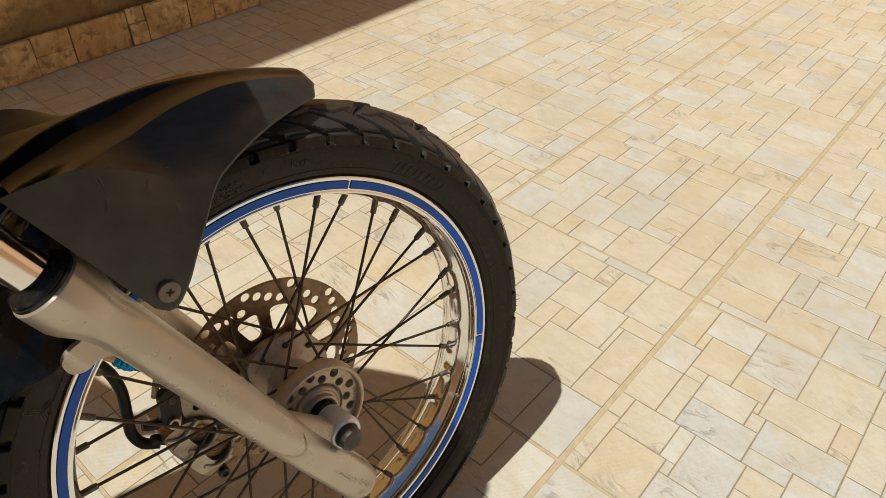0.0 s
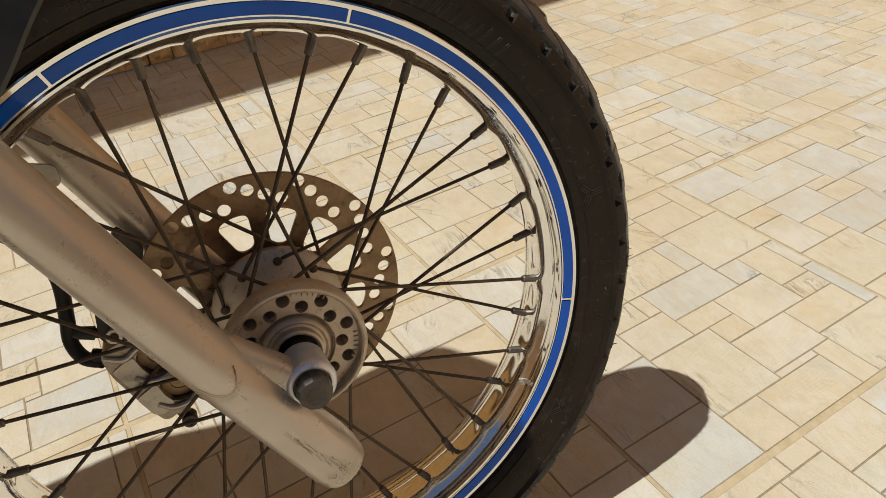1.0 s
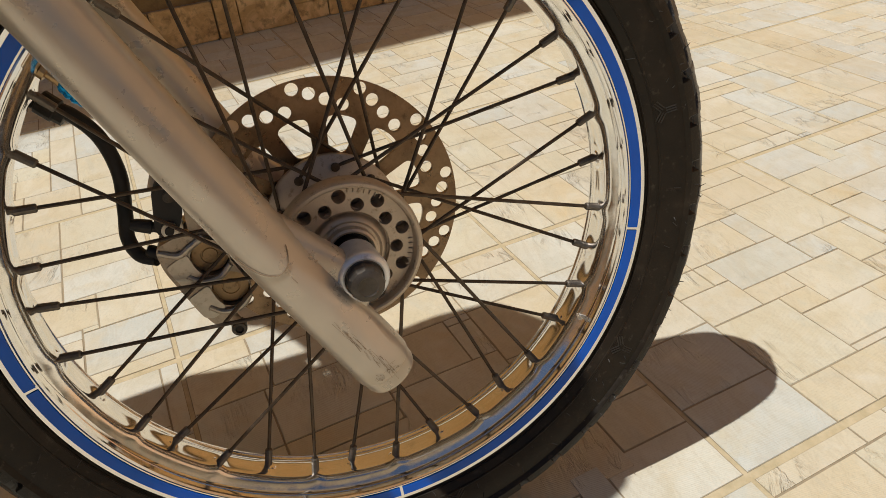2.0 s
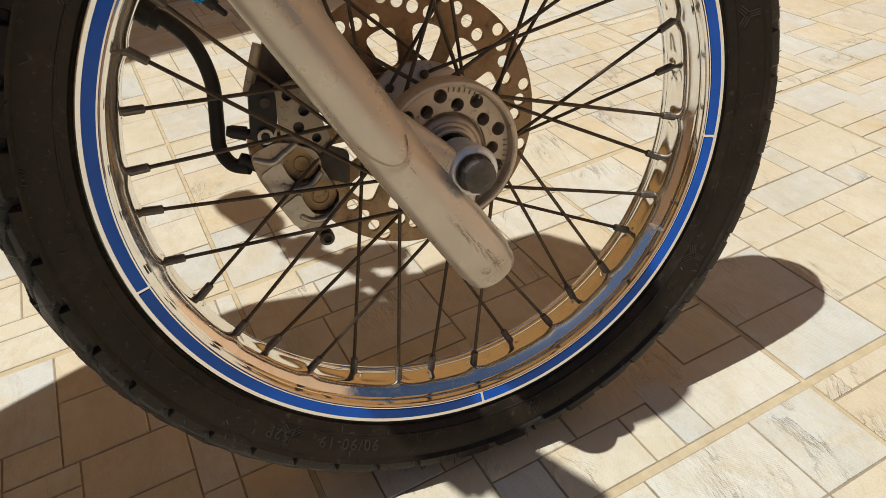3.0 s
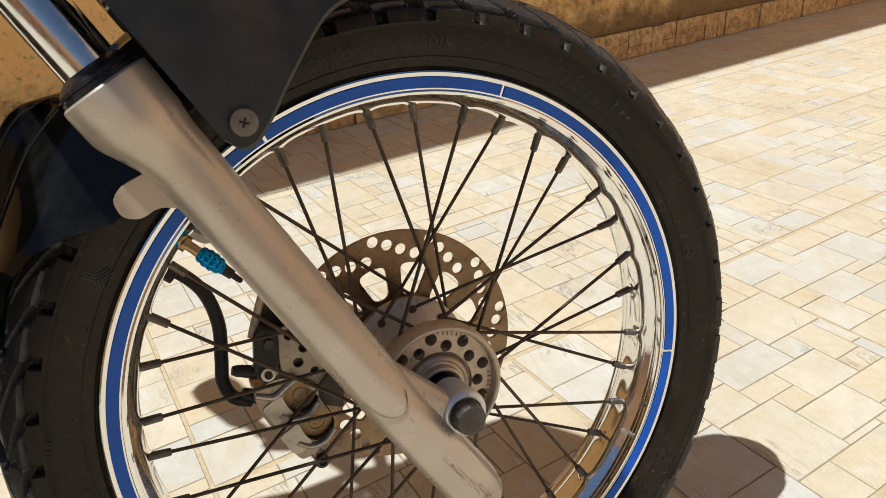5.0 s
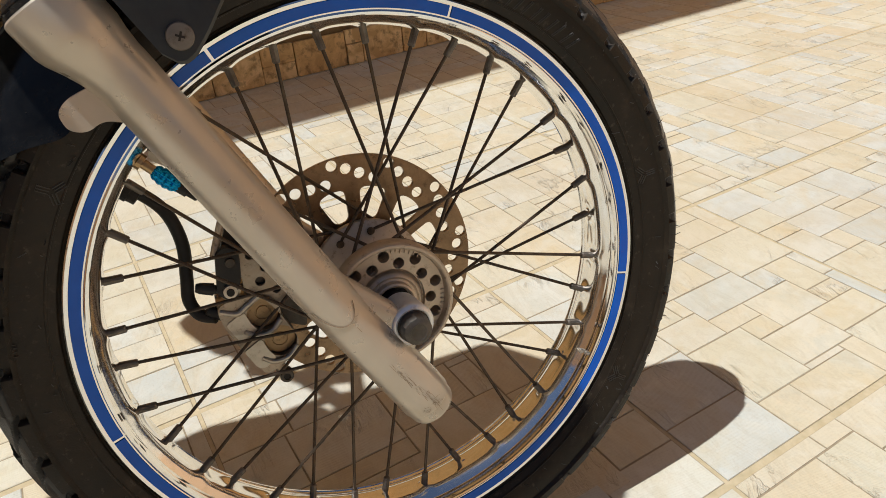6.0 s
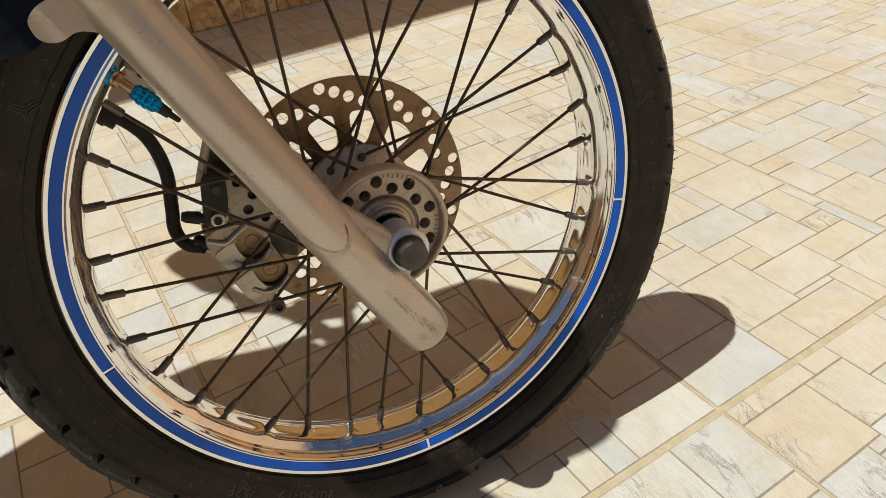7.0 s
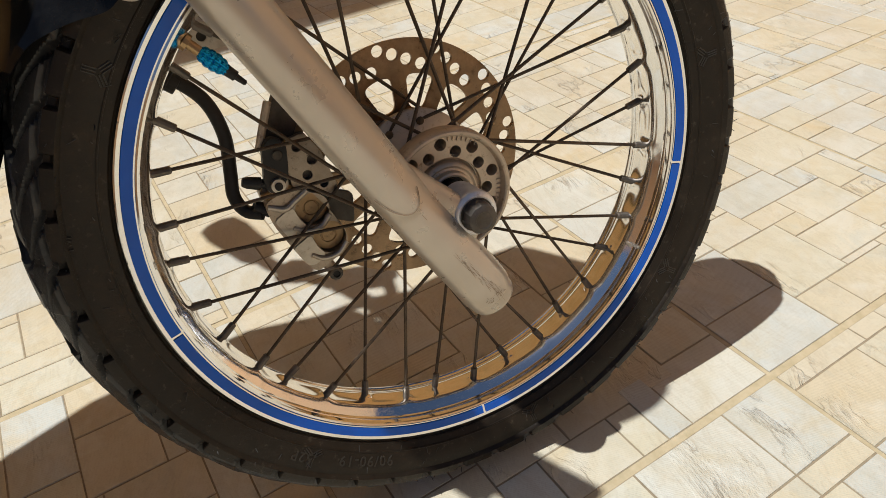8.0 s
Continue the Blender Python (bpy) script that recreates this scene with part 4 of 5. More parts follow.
def build_leg(y, near):
    top, low = at_leg(0, y), at_leg(LEG_L, y)
    prof = [(0.0, 0.0262), (0.0015, 0.0280), (0.004, 0.0284), (0.024, 0.0281), (0.030, 0.0274), (0.040, 0.0243), (0.050, 0.0221), (0.062, 0.0210), (0.10, 0.0207), (LEG_L - 0.12, 0.0207), (LEG_L - 0.06, 0.0219), (LEG_L - 0.03, 0.0224), (LEG_L - 0.0150, 0.0224), (LEG_L - 0.0132, 0.0219), (LEG_L - 0.0122, 0.0209), (LEG_L - 0.0050, 0.0207), (LEG_L - 0.0022, 0.0196), (LEG_L - 0.0006, 0.0172), (LEG_L, 0.0150)]
    bm = bmesh.new()
    rings = []
    for d_, r_ in prof:
        shift = 0.0052 * min(1.0, max(0.0, (d_ - 0.024) / 0.036)) + 0.0042 * min(1.0, max(0.0, (d_ - LEG_L + 0.12) / 0.09))
        c = at_leg(d_, y, shift)
        rings.append([bm.verts.new(c + FORK_N * (r_ * math.cos(2 * math.pi * k / 48)) + Vector((0, r_ * math.sin(2 * math.pi * k / 48), 0))) for k in range(48)])
    for p, q in zip(rings, rings[1:]):
        for k in range(48):
            bm.faces.new((p[k], p[(k + 1) % 48], q[(k + 1) % 48], q[k]))
    bm.faces.new(rings[0][::-1])
    bm.faces.new(rings[-1])
    leg = part("fork_leg", bm, SILVER, bike, "silver-painted alloy fork leg, scratched at its foot", 25)
    # axle lug: a tapering arm ahead of the leg, ending in a clamp boss
    bm = bmesh.new()
    s_axle = -(FORK_TOP.dot(FORK_D))
    n_axle = -FORK_TOP.dot(FORK_N)
    inward = 1 if near else -1
    yb = y + inward * 0.004
    secs = []
    for t in [k / 12 for k in range(13)]:
        n = n_axle * t
        w_up = 0.0192 + 0.0440 * min(1.5, (1 - t) / 0.34)
        w_dn = 0.0170 + 0.012 * min(1.5, (1 - t) / 0.39) ** 2
        th = 0.0200 - 0.0050 * math.sin(math.pi * min(1.0, t * 1.05)) - 0.0070 * t * t
        sec = []
        for k in range(24):
            a = 2 * math.pi * k / 24
            cx, cy = math.cos(a), math.sin(a)
            sx = math.copysign(abs(cx) ** 0.7, cx)
            sy = math.copysign(abs(cy) ** 0.7, cy)
            sec.append(bm.verts.new(at_leg(s_axle + (w_dn if sx > 0 else w_up) * sx, yb + th * sy, n)))
        secs.append(sec)
    for p, q in zip(secs, secs[1:]):
        for k in range(24):
            bm.faces.new((p[k], p[(k + 1) % 24], q[(k + 1) % 24], q[k]))
    bm.faces.new(secs[0][::-1])
    bm.faces.new(secs[-1])
    part("axle_lug", bm, SILVER, leg, angle=50)
    out = -inward
    c = Vector((0, yb, 0))
    boss = rod(c + Vector((0, inward * 0.020, 0)), c + Vector((0, out, 0)), [(0, 0.0165), (0.024, 0.0180), (0.0290, 0.0187), (0.0315, 0.0186), (0.0332, 0.0180), (0.0345, 0.0168), (0.0351, 0.0152), (0.0349, 0.0140), (0.0335, 0.0134)], 48)
    part("axle_boss", boss, BRIGHT, leg, "polished axle boss", 30)
    if near:
        c2 = c + Vector((0, out * 0.0135, 0))
        part("axle_nut", rod(c2, c2 + Vector((0, out, 0)), [(0, 0.0139), (0.0008, 0.0138), (0.0014, 0.0130), (0.0015, 0.0100)], 32), DARK_STEEL, leg, "dark axle end", 30)
        part("axle_hex", rod(c2 + Vector((0, out * 0.0012, 0)), c2 + Vector((0, out, 0)), [(0, 0.0128), (0.0094, 0.0126), (0.0120, 0.0116), (0.0134, 0.0092), (0.0138, 0.0072), (0.0132, 0.0064), (0.0130, 0.001)], 12), DARK_STEEL, leg, "dark worn axle head", 25)
        part("axle_spacer", rod((0, -0.034, 0), (0, 0.01, 0), [(0, 0.0125), (0.036, 0.0125)], 32), DARK_STEEL, leg, "dark axle spacer")
        # raised scar and cast line on the face
        ring = bmesh.new()
        loop = []
        for k in range(40):
            a = 2 * math.pi * k / 40
            ds, dn = 0.030 * math.cos(a), 0.0165 * math.sin(a)
            yy = y - math.sqrt(max(1e-9, 0.0228 ** 2 - dn ** 2))
            loop.append(at_leg(s_axle - 0.074 + ds, yy - 0.0001 + 0.0018, dn + 0.0052))
        for k in range(40):
            p, q = loop[k], loop[(k + 1) % 40]
            if 6 <= k <= 30:
                continue
            rod(p, q, [(0, 0.00035), (length(p, q), 0.00035)], 5, ring)
        part("cast_line", ring, SCUFF, leg)
        # scratches down the foot, and a small cross struck in the casting
        rng = random.Random(21)
        cuts = bmesh.new()

        def stroke(s0, n0, s1, n1, w):
            pts = []
            for k in range(4):
                s_, n_ = s0 + (s1 - s0) * k / 3, n0 + (n1 - n0) * k / 3
                rr = 0.0207 + 0.0017 * min(1.0, max(0.0, (s_ - LEG_L + 0.12) / 0.09)) + 0.00025
                pts.append([cuts.verts.new(at_leg(s_, y - math.sqrt(max(1e-9, rr * rr - nn * nn)), nn + 0.0052 + 0.0042 * min(1.0, max(0.0, (s_ - LEG_L + 0.12) / 0.09)))) for nn in (n_ - w, n_ + w)])
            for p, q in zip(pts, pts[1:]):
                cuts.faces.new((p[0], p[1], q[1], q[0]))

        for k in range(46):
            along_ = rng.betavariate(2, 2)
            s_ = s_axle + 0.064 * along_
            n_ = -0.0025 + 0.0080 * along_ + rng.gauss(0, 0.0020)
            stroke(s_, n_, s_ + rng.uniform(0.003, 0.012), n_ + rng.gauss(0, 0.0006), rng.uniform(0.00006, 0.00015))
        for k in range(30):
            s_ = LEG_L - rng.uniform(0.0155, 0.022)
            n_ = rng.uniform(-0.010, 0.012)
            stroke(s_, n_, s_ + rng.uniform(0.0005, 0.002), n_ + rng.gauss(0, 0.002), rng.uniform(0.0001, 0.0003))
        stroke(s_axle - 0.038, 0.0025, s_axle - 0.032, 0.0025, 0.0002)
        stroke(s_axle - 0.0352, -0.0006, s_axle - 0.0348, 0.0056, 0.0002)
        tagged(part("scratches", cuts, SCUFF, leg, "brown scratches in the paint"), "brown scratches in the paint", kind="stuff")
    # dust seal and chrome tube
    part("dust_seal", rod(at_leg(-0.0115, y), low, [(0, 0.0174), (0.0010, 0.0188), (0.0025, 0.0215), (0.0055, 0.0245), (0.0075, 0.0252), (0.0082, 0.0246), (0.0090, 0.0246), (0.0095, 0.0262), (0.0118, 0.0264)], 40), SEAL, leg, "black rubber dust seal", 25)
    part("stanchion", rod(at_leg(0.0, y), at_leg(-1, y), [(0, 0.0165), (0.46, 0.0165)], 40), CHROME_TUBE, leg, "chromed fork tube")
    # fender ear
    s0 = 0.062
    shape = rounded([(0.000, -0.004), (-0.016, -0.009), (-0.032, -0.011), (-0.042, -0.008), (-0.045, 0.004), (-0.037, 0.012), (-0.024, 0.012), (-0.014, 0.022), (0.000, 0.038)], 0.009, 5)
    turn = Matrix(((FORK_N.x, 0, FORK_D.x, 0), (0, 1, 0, 0), (FORK_N.z, 0, FORK_D.z, 0), (0, 0, 0, 1)))
    m = Matrix.Translation(at_leg(s0, y + inward * 0.004)) @ turn
    part("fender_ear", plate(shape, [], -0.003, 0.003, 0.0012, m), SILVER, leg, "silver fender bracket ear", 30)
    return leg


# fender sections: angle round the wheel, then (half width, radius) of hem, crease, crest, dip and spine foot, and the crown's radius
FENDER = (
    (75.9, 0.005, 0.3425, 0.005, 0.3435, 0.003, 0.3443, 0.002, 0.3446, 0.001, 0.3449, 0.3451),
    (76.5, 0.020, 0.3390, 0.019, 0.3420, 0.012, 0.3470, 0.008, 0.3484, 0.004, 0.3496, 0.3502),
    (77.8, 0.034, 0.3370, 0.031, 0.3425, 0.021, 0.3505, 0.014, 0.3522, 0.007, 0.3545, 0.3554),
    (92.0, 0.066, 0.3200, 0.059, 0.3320, 0.034, 0.3602, 0.020, 0.3608, 0.010, 0.3620, 0.3645),
    (99.7, 0.082, 0.3095, 0.080, 0.3140, 0.044, 0.3615, 0.024, 0.3628, 0.011, 0.3660, 0.3718),
    (106.0, 0.099, 0.2875, 0.086, 0.3340, 0.053, 0.3605, 0.028, 0.3620, 0.012, 0.3675, 0.3765),
    (112.4, 0.108, 0.2670, 0.101, 0.3800, 0.066, 0.3680, 0.034, 0.3685, 0.014, 0.3730, 0.3825),
    (116.6, 0.109, 0.2578, 0.105, 0.3928, 0.076, 0.3768, 0.039, 0.3729, 0.015, 0.3753, 0.3840),
    (118.2, 0.1095, 0.2592, 0.1066, 0.3977, 0.080, 0.3801, 0.0405, 0.3746, 0.0155, 0.3762, 0.3845),
    (119.1, 0.110, 0.2638, 0.1076, 0.4005, 0.083, 0.3820, 0.0415, 0.3755, 0.016, 0.3768, 0.3848),
    (119.6, 0.110, 0.2720, 0.108, 0.4020, 0.084, 0.3830, 0.042, 0.3760, 0.016, 0.3770, 0.3850),
)
FENDER_REAR = (
    (119.6, 0.305, 0.058, 0.3470, 0.026, 0.354), (126.0, 0.280, 0.058, 0.3460, 0.026, 0.3505), (128.7, 0.279, 0.059, 0.3462, 0.025, 0.3510), (131.2, 0.278, 0.059, 0.3466, 0.023, 0.3605), (133.7, 0.278, 0.059, 0.3466, 0.021, 0.3690),
    (136.2, 0.279, 0.059, 0.3460, 0.021, 0.3685), (138.0, 0.281, 0.059, 0.3446, 0.021, 0.3660), (141.0, 0.296, 0.058, 0.3420, 0.021, 0.3625), (145.3, 0.313, 0.055, 0.3390, 0.020, 0.3557), (149.0, 0.319, 0.051, 0.3378, 0.0185, 0.3536),
    (156.5, 0.3235, 0.038, 0.3385, 0.0140, 0.3502), (162.0, 0.3275, 0.027, 0.3410, 0.0100, 0.3500), (166.0, 0.3330, 0.017, 0.3440, 0.0063, 0.3505), (169.5, 0.3410, 0.008, 0.3475, 0.0030, 0.3515),
)


def fender_shell(rows, steps, thick=0.0025):
    bm = bmesh.new()
    layers = []
    a0, a1 = rows[0][0], rows[-1][0]
    for inner in (0.0, thick):
        grid = []
        for i in range(steps + 1):
            ang = a0 + (a1 - a0) * i / steps
            around = [table(rows, max(a0, min(a1, ang + d))) for d in (-0.8, 0.0, 0.8)]
            hr, hw, sr, sw, cr = (sum(c) / 3 for c in zip(*around))
            a = radians(ang)
            half = []
            for k in range(9):
                t = k / 8
                bulge = 0.16 * (hw - sw) * math.sin(math.pi * t)
                half.append((hw + (sw - hw) * t + bulge - inner, hr + (sr - hr) * t))
            for k in range(1, 9):
                t = k / 8
                w = sw * (1 - t)
                # a raised spine along the middle, with a dip beside it
                rise = t * t * (3 - 2 * t)
                half.append((w - inner * (1 - t), sr + (cr - sr) * rise - inner))
            full = [(-w, r) for w, r in half] + [(w, r) for w, r in half[-2::-1]]
            grid.append([bm.verts.new((r * math.cos(a), YC + w, r * math.sin(a))) for w, r in full])
        layers.append(grid)
    m = len(layers[0][0])
    for li, grid in enumerate(layers):
        for i in range(steps):
            for j in range(m - 1):
                q = (grid[i][j], grid[i][j + 1], grid[i + 1][j + 1], grid[i + 1][j])
                bm.faces.new(q if li == 0 else q[::-1])
    o, n = layers
    for i in range(steps):
        for j in (0, m - 1):
            bm.faces.new((o[i][j], o[i + 1][j], n[i + 1][j], n[i][j]))
    for i in (0, steps):
        for j in range(m - 1):
            bm.faces.new((o[i][j], o[i][j + 1], n[i][j + 1], n[i][j]))
    return bm


def shell(rows, thick):
    """A skin from a grid of points (rows of equal length), thickened along z and y towards the wheel."""
    bm = bmesh.new()
    mid = Vector((0, YC, 0))
    layers = []
    for inner in (0.0, thick):
        grid = []
        for row in rows:
            line = []
            for p in row:
                d = (mid - p).normalized()
                line.append(bm.verts.new(p + d * inner))
            grid.append(line)
        layers.append(grid)
    n, m = len(rows), len(rows[0])
    for li, grid in enumerate(layers):
        for i in range(n - 1):
            for j in range(m - 1):
                q = (grid[i][j], grid[i][j + 1], grid[i + 1][j + 1], grid[i + 1][j])
                bm.faces.new(q if li == 0 else q[::-1])
    o, u = layers
    for i in range(n - 1):
        for j in (0, m - 1):
            bm.faces.new((o[i][j], o[i + 1][j], u[i + 1][j], u[i][j]))
    for i in (0, n - 1):
        for j in range(m - 1):
            bm.faces.new((o[i][j], o[i][j + 1], u[i][j + 1], u[i][j]))
    return bm


def build_fender():
    top, sides = [], {-1: [], 1: []}
    steps = 60
    for i in range(steps + 1):
        t = i / steps
        ang = 75.9 + (119.6 - 75.9) * (t ** 1.35)
        reach = 1.3 * min(1.0, (ang - 75.9) / 9.0, (119.6 - ang) / 3.0)
        around = [table(FENDER, ang + reach * k / 2) for k in (-2, -1, 0, 1, 2)]
        v = [sum(c) / 5 for c in zip(*around)]
        a = radians(ang)

        def at(w, r):
            return Vector((r * math.cos(a), YC + w, r * math.sin(a)))

        crest, dip, foot, crown = (v[4], v[5]), (v[6], v[7]), (v[8], v[9]), (0.0, v[10])
        half = [Vector((w, r, 0)) for w, r in (crest, dip, foot, crown)]
        full = [Vector((-p.x, p.y, 0)) for p in half] + half[-2::-1]
        fine = smooth_path(full, 6)
        top.append([at(p.x, p.y) for p in fine])
        for sgn in (-1, 1):
            line = []
            for k in range(6):
                q = k / 5
                line.append(at(sgn * (v[0] + (v[2] - v[0]) * q), v[1] + (v[3] - v[1]) * q))
            for k in range(1, 8):
                q = k / 7
                bulge = 0.0035 * math.sin(math.pi * q)
                line.append(at(sgn * (v[2] + (v[4] - v[2]) * q + bulge), v[3] + (v[5] - v[3]) * q))
            sides[sgn].append(line)
    fender = part("fender", shell(top, 0.0025), GLOSS_BLACK, bike, "glossy black plastic front fender with side panels", 30)
    fender.location = (-0.0022, 0.0036, -0.0012)
    for sgn in (-1, 1):
        part("side_panel", shell(sides[sgn], 0.0025), MATT_BLACK, fender, "scratched satin black side panel", 24)
    nicks = bmesh.new()
    for a0, r0, a1, r1 in ((112.2, 0.373, 113.2, 0.350), (111.9, 0.369, 112.3, 0.361), (112.9, 0.353, 114.2, 0.347), (108.0, 0.342, 108.9, 0.338), (104.9, 0.337, 105.3, 0.339), (114.5, 0.300, 115.4, 0.296), (107.0, 0.316, 107.3, 0.309)):
        line = []
        for k in range(5):
            a, r = a0 + (a1 - a0) * k / 4, r0 + (r1 - r0) * k / 4
            v = table(FENDER, a)
            w = v[0] + (v[2] - v[0]) * (r - v[1]) / (v[3] - v[1])
            line.append(Vector((r * math.cos(radians(a)), YC - w - 0.0003, r * math.sin(radians(a)))))
        for p, q in zip(line, line[1:]):
            rod(p, q, [(0, 0.00016), (length(p, q), 0.00016)], 4, nicks)
    tagged(part("panel_scratches", nicks, NICK, fender), "pale scratches in the black plastic", kind="stuff")
    part("rear_fender_flap", fender_shell(FENDER_REAR, 90), GLOSS_BLACK, fender, "glossy black ribbed rear flap", 22)
    # ribs along the flap: one on each fold, one beside the spine
    for share, thick in ((-1.0, 0.0015), (1.0, 0.0015), (-0.34, 0.0009), (0.34, 0.0009)):
        pts = []
        for k in range(20):
            ang = 130.5 + 37.5 * k / 19
            hr, hw, sr, sw, cr = table(FENDER_REAR, ang)
            t = 1 - abs(share)
            r = sr + (cr - sr) * t * t * (3 - 2 * t) + 0.0002
            pts.append((r * math.cos(radians(ang)), YC + sw * share, r * math.sin(radians(ang))))
        part("rib", hose(pts, thick, 8, 3), GLOSS_BLACK, fender)
    a = radians(168.2)
    tip = Matrix.Translation((0.3480 * math.cos(a), YC - 0.002, 0.3480 * math.sin(a))) @ Matrix.Rotation(-a, 4, "Y")
    part("flap_clip", block((0.0105, 0.012, 0.010), tip, 0.002), ALLOY, fender, "small dull metal clip at the flap's tip")
    # screws through the side panels, with broad washers
    for sgn in (-1, 1):
        c = Vector((-0.1205, YC + sgn * 0.1125, 0.2440))
        d = Vector((0, sgn, 0))
        head = rod(c - d * 0.005, c + d, [(0, 0.0086), (0.0036, 0.0086), (0.0045, 0.0080), (0.0048, 0.0058)], 32)
        part("screw", head, SCREW, fender, "grey cross-head fender screw", 25)
        for t in (0.4, 0.4 + math.pi / 2):
            mm = Matrix.Translation(c - d * 0.0001) @ Matrix.Rotation(t, 4, "Y")
            # dark bar laid in the head: the slot's shade as colour
            part("screw_slot_shade", block((0.0060, 0.0006, 0.0014), mm, 0.0), HOLE_SHADE, fender)


def build_caliper():
    # sliding caliper behind the far leg, on the disc's rear edge: two pistons in round pockets
    pockets = ((-0.1047, -0.0085), (-0.0949, -0.0392))
    outline = rounded([(-0.1444, 0.0080), (-0.1240, 0.0150), (-0.1037, 0.0100), (-0.0900, -0.0120), (-0.0780, -0.0420), (-0.0820, -0.0560), (-0.1138, -0.0710), (-0.1272, -0.0470), (-0.1414, -0.0127)], 0.007, 5)
    body = part("brake_caliper", plate(outline, [circle(x, z, 0.0155, 28) for x, z in pockets], 0.0575, 0.0690, 0.0016), CAST_DARK, bike, "weathered alloy brake caliper with two bronze piston covers", 30)
    body.location = (-0.0005, 0.0020, -0.0016)
    part("caliper_floor", plate(outline, [], 0.0692, 0.0745, 0.001), CAST_DARK, body, angle=30)
    part("caliper_back", plate(outline, [], 0.0925, 0.1120, 0.003), CAST_DARK, body, angle=30)
    part("caliper_bridge", plate(rounded([(-0.1444, 0.0060), (-0.1240, 0.0060), (-0.1220, -0.0300), (-0.1240, -0.0480), (-0.1414, -0.0127)], 0.005, 4), [], 0.0747, 0.0923, 0.0), CAST_DARK, body, angle=30)
    for x, z in pockets:
        c = Vector((x, 0.0690, z))
        part("piston_cover", rod(c, c + Vector((0, -1, 0)), [(0, 0.0150), (0.0045, 0.0150), (0.0052, 0.0142), (0.0053, 0.0076), (0.0044, 0.0072), (0.0044, 0.0062), (0.0054, 0.0058), (0.0055, 0.001)], 40), PAD_BROWN, body, "bronze-coloured piston cover", 30)
        # thick cast wall behind each pocket, sloping away from it
        wall = rounded([(x - 0.0350, z - 0.0010), (x - 0.0170, z + 0.0080), (x - 0.0130, z - 0.0060), (x - 0.0070, z - 0.0150), (x - 0.0180, z - 0.0230), (x - 0.0260, z - 0.0210)], 0.004, 4)
        part("piston_housing", plate(wall, [], 0.0560, 0.0700, 0.0026), CAST_BRIGHT, body, "bright worn cast wall", 30)
        lip = [(x - 0.020, 0.0570, z - 0.012), (x - 0.010, 0.0560, z - 0.0185), (x + 0.004, 0.0560, z - 0.0175), (x + 0.014, 0.0575, z - 0.009)]
        part("lip", hose(lip, 0.0026, 10, 5), CAST_BRIGHT, body, "bright worn casting lip")
    part("lip", hose([(-0.142, 0.0580, 0.004), (-0.128, 0.0565, -0.001), (-0.118, 0.0565, 0.004), (-0.106, 0.0580, 0.0105)], 0.0030, 10, 5), CAST_BRIGHT, body, "bright worn casting lip")
    # carrier plate with lightening holes, black slider cover, and the lug of the far leg that carries them
    plate_pts = rounded([(-0.1150, 0.0560), (-0.0960, 0.0600), (-0.0850, 0.0400), (-0.0760, 0.0040), (-0.0860, -0.0060), (-0.1000, 0.0080), (-0.1164, 0.0130)], 0.005, 5)
    holes = [circle(-0.0940, 0.0342, 0.0046, 16), circle(-0.1008, 0.0215, 0.0046, 16), circle(-0.1048, 0.0484, 0.0042, 16), circle(-0.0880, 0.0100, 0.0040, 14)]
    part("caliper_bracket", plate(plate_pts, holes, 0.0640, 0.0700, 0.0010), CAST_DARK, body, "tan cast caliper bracket with holes", 30)
    cover = rounded([(-0.1340, 0.0560), (-0.1250, 0.0640), (-0.1130, 0.0560), (-0.1170, 0.0280), (-0.1290, 0.0100), (-0.1400, 0.0200)], 0.007, 5)
    part("mount_ear", plate(cover, [], 0.0590, 0.0690, 0.0018), BLACK_RUBBER, body, "black slider cover", 30)
    part("cover_stud", rod((-0.1228, 0.0592, 0.0474), (-0.1228, 0.0, 0.0474), [(0, 0.0046), (0.0012, 0.0046), (0.0016, 0.0040)], 16), DARK_STEEL, body, angle=25)
    arm = rounded([(-0.1060, 0.0980), (-0.0900, 0.0760), (-0.0980, 0.0520), (-0.1220, 0.0480), (-0.1280, 0.0540), (-0.1130, 0.0880)], 0.006, 4)
    part("mount_arm", plate(arm, [], 0.0840, 0.0960, 0.002), DARK_STEEL, body, "dark weathered mounting arm", 30)
    part("bracket_back", plate(plate_pts, [], 0.0703, 0.0730, 0.0), DARK_STEEL, body, angle=30)
    part("mount_rib", hose([(-0.1180, 0.074, 0.0900), (-0.1290, 0.073, 0.0660), (-0.1350, 0.072, 0.0520)], 0.0036, 10, 5), ALLOY, body)
    c = Vector((-0.1285, 0.0600, 0.0214))
    part("slide_pin", rod(c + Vector((0, 0.012, 0)), c + Vector((0, -1, 0)), [(0, 0.0100), (0.010, 0.0098), (0.011, 0.0064), (0.017, 0.0062), (0.0172, 0.0036), (0.0120, 0.0034)], 24), CAST_BRIGHT, body, "bright slide pin sleeve", 30)
    # dark disc inside the sleeve paints the shade of its bore
    part("pin_bore_shade", rod((-0.1285, 0.0545, 0.0214), (-0.1285, 0.0, 0.0214), [(0, 0.0035), (0.0012, 0.0035)], 16), HOLE_SHADE, body)
    part("bleed_cap", rod((-0.136, 0.066, 0.022), (-0.158, 0.066, 0.030), [(0, 0.0042), (0.006, 0.0042), (0.0065, 0.0058), (0.018, 0.0052), (0.022, 0.0038)], 14), BLACK_RUBBER, body, "black bleed nipple cap", 25)
